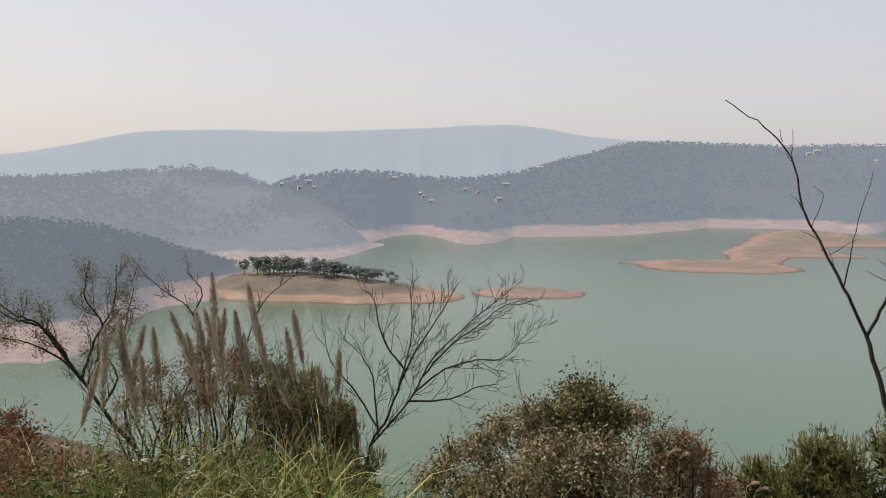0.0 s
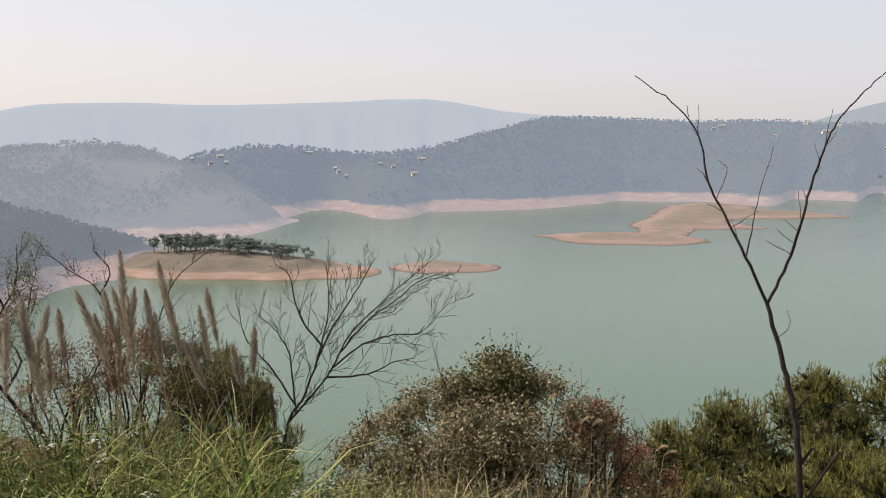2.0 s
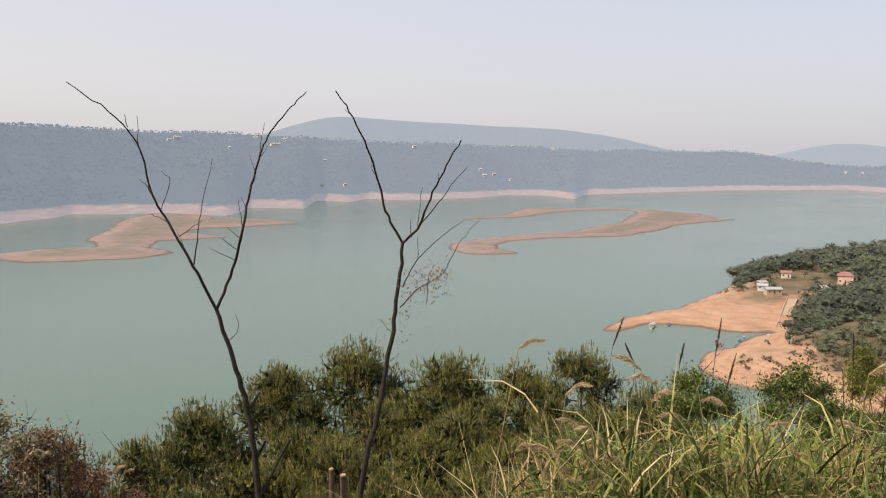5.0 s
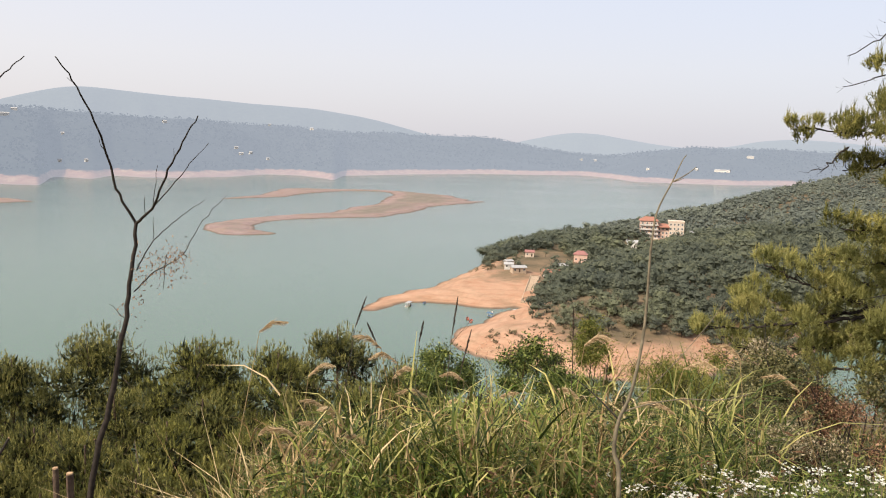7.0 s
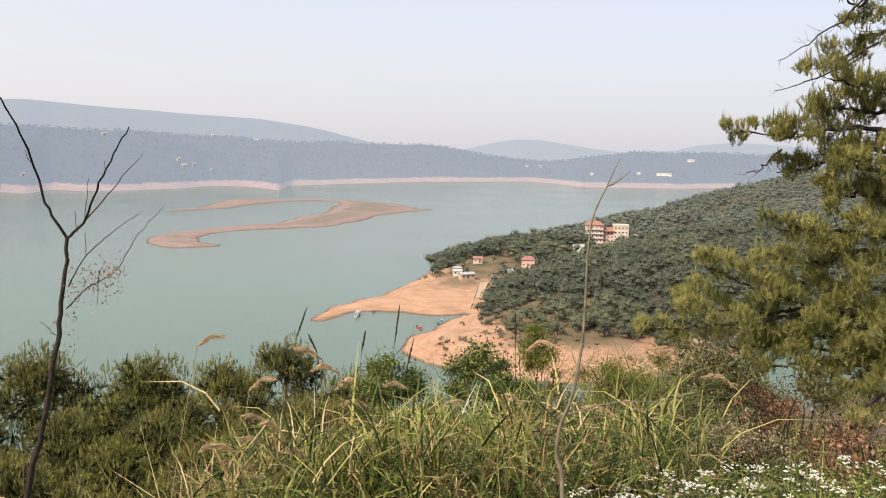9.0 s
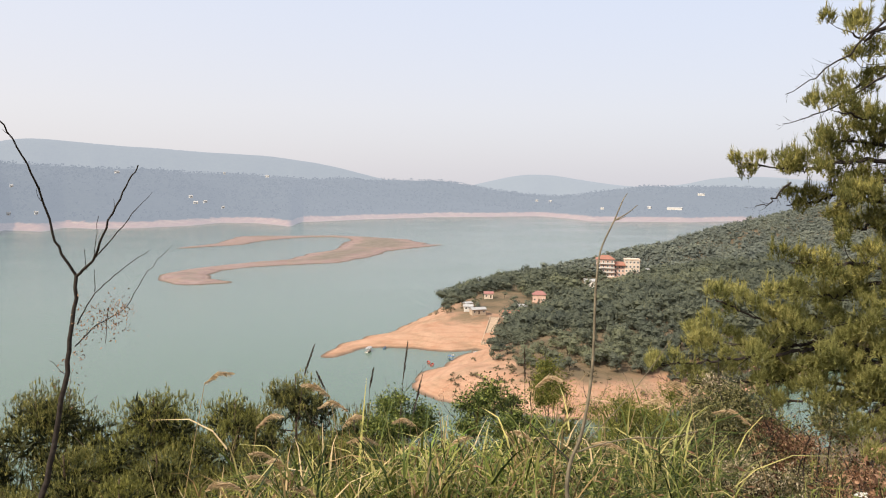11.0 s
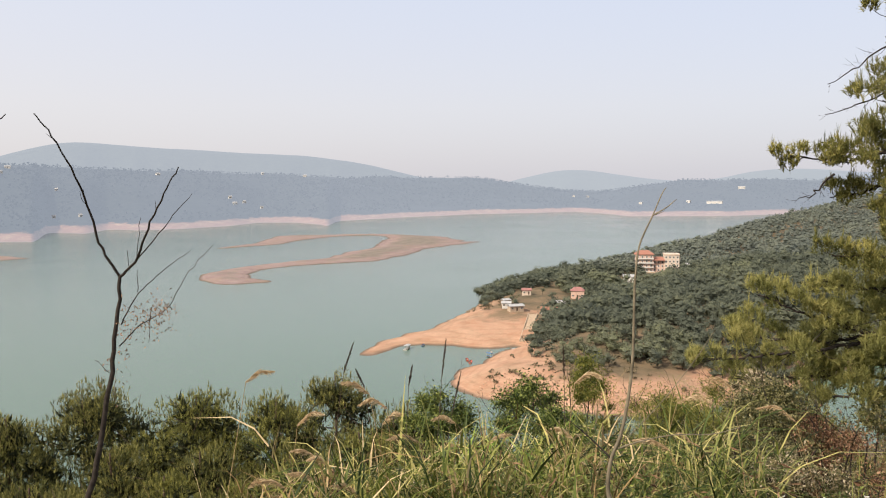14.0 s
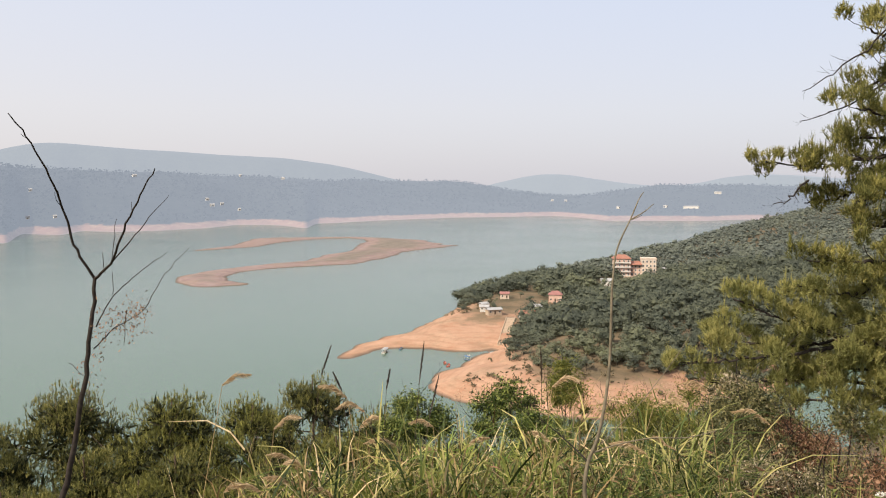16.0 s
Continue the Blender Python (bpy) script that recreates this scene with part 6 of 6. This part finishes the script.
FAR_HOUSES = [(-8.9, -0.67, 20), (-9.5, -1.04, 10), (-8.5, -1.08, 12), (-10.6, -0.81, 12), (-3.3, -0.40, 28), (-1.5, -1.46, 9), (-1.3, -1.69, 9), (-0.8, -1.99, 10), (1.5, -1.21, 12), (2.3, -1.36, 10), (4.2, -0.91, 22),
              (3.7, -1.85, 18), (23.5, 1.15, 22), (23.0, 1.04, 12), (28.4, 1.34, 14), (29.6, 0.76, 30), (30.2, 1.13, 16), (26.7, 0.56, 8), (32.8, -0.19, 9), (38.7, 0.72, 12), (32.6, -1.86, 10), (34.1, -1.83, 9),
              (43.4, -1.18, 14), (44.0, -1.10, 10), (45.1, -1.43, 8), (45.2, 0.75, 8), (47.9, 0.6, 12), (65.7, -0.80, 8), (66.6, -0.84, 8), (43.1, -0.78, 10), (74.6, -1.25, 46), (76.2, -0.35, 20), (73.0, -1.2, 12), (70.0, -1.3, 10)]
rng = np.random.default_rng(15)
for az, el, px in FAR_HOUSES:
    p = on_ridge("shore_far", az, el)
    dist = math.hypot(p[0], p[1])
    w = max(0.55 * px * dist / 1516.0, 6.0)
    house("house", (p[0], p[1], p[2] + 3.0), -az + rng.uniform(-25, 25), w, min(9.0, w * 0.7), 3.6 if w < 16 else 5.0, M_WALL_WHITE, M_ROOF_GREY,
          "white house with a tin roof in far woods", group="houses on the far shore", rise=2.2, cols=3)


def east_at(x, y):
    return float(east_z(np.array(float(x)), np.array(float(y))))


def hotel():
    x, y = 689.0, 236.5
    z = east_at(x, y) + 0.6
    e = thing("hotel", (0, 0, 0), "four-storey pink and cream hotel with red roofs", "building")

    def block(x0, x1, y0, y1, h, wall, storeys, cols, balcony):
        g = box(Geo(), x0, x1, y0, y1, -4, h)
        w = piece("wall", g, wall, e)
        for s in range(storeys):
            zz = h * s / storeys
            if balcony:
                piece("balcony", box(box(Geo(), x0 - 0.3, x1 + 0.3, y0 - 1.5, y0, zz - 0.12, zz + 0.12), x0 - 0.3, x1 + 0.3, y0 - 1.5, y0 - 1.38, zz, zz + 1.0), M_WALL_WHITE, e)
            for k in range(cols):
                cx = x0 + (x1 - x0) * (k + 0.5) / cols
                win = piece("window", box(Geo(), cx - 0.95, cx + 0.95, y0 - 0.08, y0 + 0.02, zz + 0.7, zz + 2.8), M_WALL_WHITE, e)
                part("pane", box(Geo(), cx - 0.55, cx + 0.55, y0 - 0.10, y0 - 0.05, zz + 1.0, zz + 2.4).mesh("pane", M_PANE), win)
            sy = (y0 + y1) / 2
            win = piece("window", box(Geo(), x0 - 0.08, x0 + 0.02, sy - 1.0, sy + 1.0, zz + 0.8, zz + 2.6), M_WALL_WHITE, e)
            part("pane", box(Geo(), x0 - 0.10, x0 - 0.05, sy - 0.85, sy + 0.85, zz + 0.9, zz + 2.5).mesh("pane", M_PANE), win)

    block(-17, -3, -6, 7, 14.5, M_WALL_PINK, 4, 4, True)
    block(-3, 6, -3, 7, 9.5, M_WALL_PINK, 3, 3, False)
    block(6, 18, -4, 7, 14.0, M_WALL_CREAM, 4, 4, False)
    g = Geo()
    gable(g, 14, 13, 14.5, 3.0, 0.9, 4.5)
    g.v = [q + np.array([-10, 0.5, 0]) for q in g.v]
    piece("roof", g, M_ROOF_TILE, e)
    g = Geo()
    gable(g, 9, 12, 9.6, 2.6, 0.7, 2.0)
    g.v = [q + np.array([1.5, 1.0, 0]) for q in g.v]
    piece("roof", g, M_ROOF_TILE, e)
    piece("parapet", box(Geo(), 5.7, 18.3, -4.3, 7.3, 14.0, 15.2), M_WALL_CREAM, e)
    piece("terrace", box(Geo(), -20, 20, -9, -6, -3, 0.3), M_CONCRETE, e)
    e.matrix_basis = pose(x, y, z, 0, 0, -66)


hotel()
for x, y, yaw, w, d, h, wall, roof, lab, lift, hip, rise in [
        (541, 241, -66, 9, 6.5, 4.6, M_WALL_PINK, M_ROOF_RED, "small pink house with a dull red hipped roof", 0.9, 3.0, 2.4),
        (476, 231, -70, 9.5, 6, 3.0, M_WALL_WHITE, M_ROOF_TILE, "low white lodge with a tiled roof", 0.8, 0, 1.8),
        (503, 236, -58, 6, 5, 2.8, M_WALL_WHITE, M_ROOF_GREY, "small white lodge beside the hillside woods", 0.8, 0, 1.4),
        (468, 250, -40, 9, 5, 2.7, M_CONCRETE, M_ROOF_GREY, "weathered lakeside shed with a tin roof", 0.6, 0, 1.2),
        (476, 261, -62, 5.5, 4, 2.5, M_WALL_WHITE, M_ROOF_GREY, "small pale hut on bare ground", 0.6, 0, 1.2),
        (488, 268, -30, 5, 3.5, 2.4, M_CONCRETE, M_ROOF_GREY, "small weathered hut on bare ground", 0.6, 0, 1.0),
        (525, 272, -62, 6, 4.5, 2.8, M_WALL_CREAM, M_ROOF_RED, "small cream hut below the trees", 0.6, 0, 1.4),
        (627, 237, -70, 8, 6, 4.0, M_WALL_WHITE, M_ROOF_GREY, "pale house half hidden by trees", 1.5, 0, 1.6),
        (724, 216, -72, 13, 6, 3.2, M_CONCRETE, M_ROOF_GREY, "long low house among hillside trees", 2.0, 0, 1.4)]:
    house("house", (x, y, east_at(x, y) + lift), yaw, w, d, h, wall, roof, lab, hip=hip, rise=rise)


def staircase(x0, y0, x1, y1, width, n):
    """Broad concrete steps down the bare slope to the water."""
    z0, z1 = max(east_at(x0, y0), 0.2) + 0.25, east_at(x1, y1) + 0.6
    e = thing("staircase", (x0, y0, z0), "broad pale concrete steps down to the water", "stairs")
    run = math.hypot(x1 - x0, y1 - y0) / n
    me = box(Geo(), -width / 2, width / 2, 0, run + 0.02, -1.6, 0).mesh("step", M_CONCRETE)
    yaw = -math.degrees(math.atan2(x1 - x0, y1 - y0))
    for k in range(n):
        st = new("step", me)
        st.parent = e
        st.matrix_basis = pose(0, k * run, (z1 - z0) * (k + 1) / n)
    for s in (-1, 1):
        g = Geo()
        g.add([(s * width / 2 - 0.2, 0, -1), (s * width / 2 + 0.2, 0, -1), (s * width / 2 + 0.2, 0, 0.6), (s * width / 2 - 0.2, 0, 0.6),
               (s * width / 2 - 0.2, run * n, z1 - z0 - 1), (s * width / 2 + 0.2, run * n, z1 - z0 - 1), (s * width / 2 + 0.2, run * n, z1 - z0 + 0.6), (s * width / 2 - 0.2, run * n, z1 - z0 + 0.6)],
              [(0, 1, 2, 3), (4, 7, 6, 5), (3, 2, 6, 7), (0, 4, 5, 1), (1, 5, 6, 2), (0, 3, 7, 4)])
        part("side_wall", g.mesh("side_wall", M_CONCRETE), e)
    e.matrix_basis = pose(x0, y0, z0, 0, 0, yaw)


staircase(409, 213, 460, 234, 5.2, 34)


def boat(at, yaw, L, hull, label, canopy=None):
    e = thing("boat", (0, 0, 0), label, "boat", "boats in the cove")
    n, m = 9, 5
    rows = []
    for i in range(n):
        t = i / (n - 1)
        w = L * 0.15 * (1 - max(0, (t - 0.55) / 0.45) ** 2.2)
        sheer = 0.12 * L * max(0, t - 0.6)
        for j in range(m):
            q = -1 + 2 * j / (m - 1)
            rows.append(((t - 0.5) * L, q * w, -0.12 + 0.5 * abs(q) ** 2.5 + sheer * abs(q)))
    for dz in (0.0,):
        g = Geo().add(rows, grid_faces(n, m))
        g.add([rows[j] for j in range(m)], np.arange(m)[None])
        g.add([(x * 0.97, y * 0.9, z + 0.05) for x, y, z in rows], grid_faces(n, m)[:, ::-1])
    piece("hull", g, hull, e)
    for t in (-0.15, 0.15):
        piece("bench", box(Geo(), t * L - 0.15, t * L + 0.15, -L * 0.13, L * 0.13, 0.18, 0.24), M_CONCRETE, e)
    if canopy:
        for sx in (-0.3, 0.25):
            for sy in (-0.11, 0.11):
                piece("post", box(Geo(), sx * L - 0.04, sx * L + 0.04, sy * L - 0.04, sy * L + 0.04, 0.2, 2.0), M_WALL_WHITE, e)
        g = Geo()
        gable(g, L * 0.68, L * 0.3, 2.0, 0.35, 0.1, 0.2, 0.06)
        piece("canopy", g, canopy, e)
    e.matrix_basis = pose(at[0], at[1], 0.0, 0, 0, yaw)


for x, y, yaw, L, hull, can, lab in [
        (367, 261, 20, 8.0, M_WALL_WHITE, M_ROOF_GREY, "white covered boat moored by a sandspit"), (379, 259, 25, 5.0, M_BOAT_BLUE, None, "small open blue boat afloat"),
        (359, 219, 35, 5.0, M_BOAT_RED, None, "red rowing boat on calm water"), (355, 214.5, 25, 5.5, M_BOAT_RED, None, "red rowing boat on calm water"),
        (371, 213, 60, 6.0, M_BOAT_BLUE, M_BOAT_BLUE, "small blue boat with a canopy"), (361, 205, 110, 4.6, M_WALL_WHITE, None, "white rowing boat on calm water"),
        (380, 217.5, 20, 5.0, M_WALL_WHITE, None, "white rowing boat on calm water"), (385, 206, 30, 9.5, M_BOAT_RED, M_ROOF_GREY, "red passenger boat with a pale canopy"),
        (378, 208, 40, 5.5, M_WALL_WHITE, None, "white motorboat beside a passenger boat")]:
    boat((x, y), yaw, L, hull, lab, can)


def car(at, yaw, mat, label):
    e = thing("car", (0, 0, 0), label, "car")
    g = Geo()
    prof = [(-2.1, 0.35), (-2.1, 0.9), (-1.3, 1.0), (-0.8, 1.5), (0.8, 1.5), (1.4, 0.98), (2.1, 0.85), (2.1, 0.35)]
    n = len(prof)
    v = [(x, s * (0.85 if z < 1.2 else 0.68), z) for s in (-1, 1) for x, z in prof]
    g.add(v, [(i, (i + 1) % n, (i + 1) % n + n, i + n) for i in range(n)])
    g.add(v[:n], np.arange(n)[None][:, ::-1])
    g.add(v[n:], np.arange(n)[None])
    piece("body", g, mat, e)
    piece("windscreen", Geo().add([(0.86, -0.66, 1.46), (0.86, 0.66, 1.46), (1.40, 0.8, 1.02), (1.40, -0.8, 1.02)], [(0, 1, 2, 3)]), M_PANE, e)
    for x in (-1.3, 1.3):
        for y in (-0.8, 0.8):
            g = Geo()
            tube(g, [(x, y - 0.1, 0.33), (x, y + 0.1, 0.33)], 0.33, 0.33, 12)
            piece("wheel", g, M_TYRE, e)
    e.matrix_basis = pose(at[0], at[1], east_at(*at), 0, 0, yaw)


car((484, 236), 20, M_CAR_DARK, "dark car parked beside the lodge")
car((490, 233), 30, M_WALL_WHITE, "white car parked beside the lodge")


def stump(az, el, d, r, label):
    """A sawn-off stem with a pale cut top."""
    top, foot = sight(az, el, d), spot(az, d)
    e = thing("tree_stump", tuple(foot), label, "stump")
    g = Geo()
    tube(g, smooth_line([foot - [0, 0, 0.1], foot * 0.5 + top * 0.5 + [0.01, 0, 0], top], 4), r * 1.15, r, 9)
    piece("trunk", g, M_BARK_PINE, e, smooth=True)
    g = Geo()
    tube(g, [top - [0, 0, 0.004], top + [0, 0, 0.008]], r * 0.93, r * 0.9, 9)
    piece("cut_end", g, M_CUT, e, "pale sawn top")


stump(34.1, -20.2, 5.0, 0.016, "sawn-off thin stump with a pale top")
stump(34.9, -20.6, 5.05, 0.020, "sawn-off stump with a pale top")


def rocks(label, n, x0, x1, y0, y1, lo, hi, rng):
    """Broken stones on a bare shore."""
    g = Geo()
    base = [(1, 0, 0), (-1, 0, 0), (0, 1, 0), (0, -1, 0), (0, 0, 0.8), (0, 0, -0.6)]
    f = np.array([(0, 2, 4), (2, 1, 4), (1, 3, 4), (3, 0, 4), (2, 0, 5), (1, 2, 5), (3, 1, 5), (0, 3, 5)])
    x, y = rng.uniform(x0, x1, n), rng.uniform(y0, y1, n)
    z = east_z(x, y)
    for a, b, c in zip(x, y, z):
        if lo < c < hi:
            q = np.array(base) * rng.uniform(0.4, 1.0, (6, 3)) * rng.uniform(0.3, 1.0)
            t = rng.uniform(0, 6.28)
            q = np.stack([q[:, 0] * math.cos(t) - q[:, 1] * math.sin(t), q[:, 0] * math.sin(t) + q[:, 1] * math.cos(t), q[:, 2]], 1)
            g.add(q + [a, b, c], f)
    return tagged(new("rocks", g.mesh("rocks", M_STONE)), label, "rocks", kind="stuff")


M_STONE = material("pinkish_stone", [(0.3, (0.30, 0.18, 0.12)), (0.7, (0.47, 0.31, 0.21))], 3.0, 0.9, 0.5, 0.3, island=0.5)
rng = np.random.default_rng(33)
rocks("broken pinkish rocks on the bare cove shore", 3600, 290, 400, 80, 180, 0.1, 6, rng)

# low dry scrub on the bare spits
n = 1500
px, py = rng.uniform(300, 520, n), rng.uniform(90, 300, n)
pz = east_z(px, py)
ok = (pz > 3.0) & (LAT(px + 40, py, 22, 3) > 0.05) & ~((py > 200) & (px > 380) & (px < 470))
feet = np.stack([px, py, pz - 0.2], 1)[ok]
M_SCRUB = material("dry_scrub", [(0.3, (0.09, 0.075, 0.045)), (0.7, (0.20, 0.155, 0.09))], 8, 0.8, 0, island=0.5)
forest("dry_scrub", feet, rng.uniform(0.8, 2.4, len(feet)), M_SCRUB, "low dry scrub on the bare spits", 24, 0.3, rng, width=1.3)

# trees standing by the huts
feet = np.array([(x, y, east_at(x, y) - 0.2) for x, y in ((468, 272), (480, 278), (498, 268), (506, 282), (512, 246), (486, 262), (530, 262), (526, 276), (470, 250))])
tree_on("tree", feet, rng.uniform(4.5, 8, len(feet)), "small dark tree beside the lakeside huts", "tree", "trees by the huts", rng, M_FOREST, cards=260, size=0.7, width=6.5)
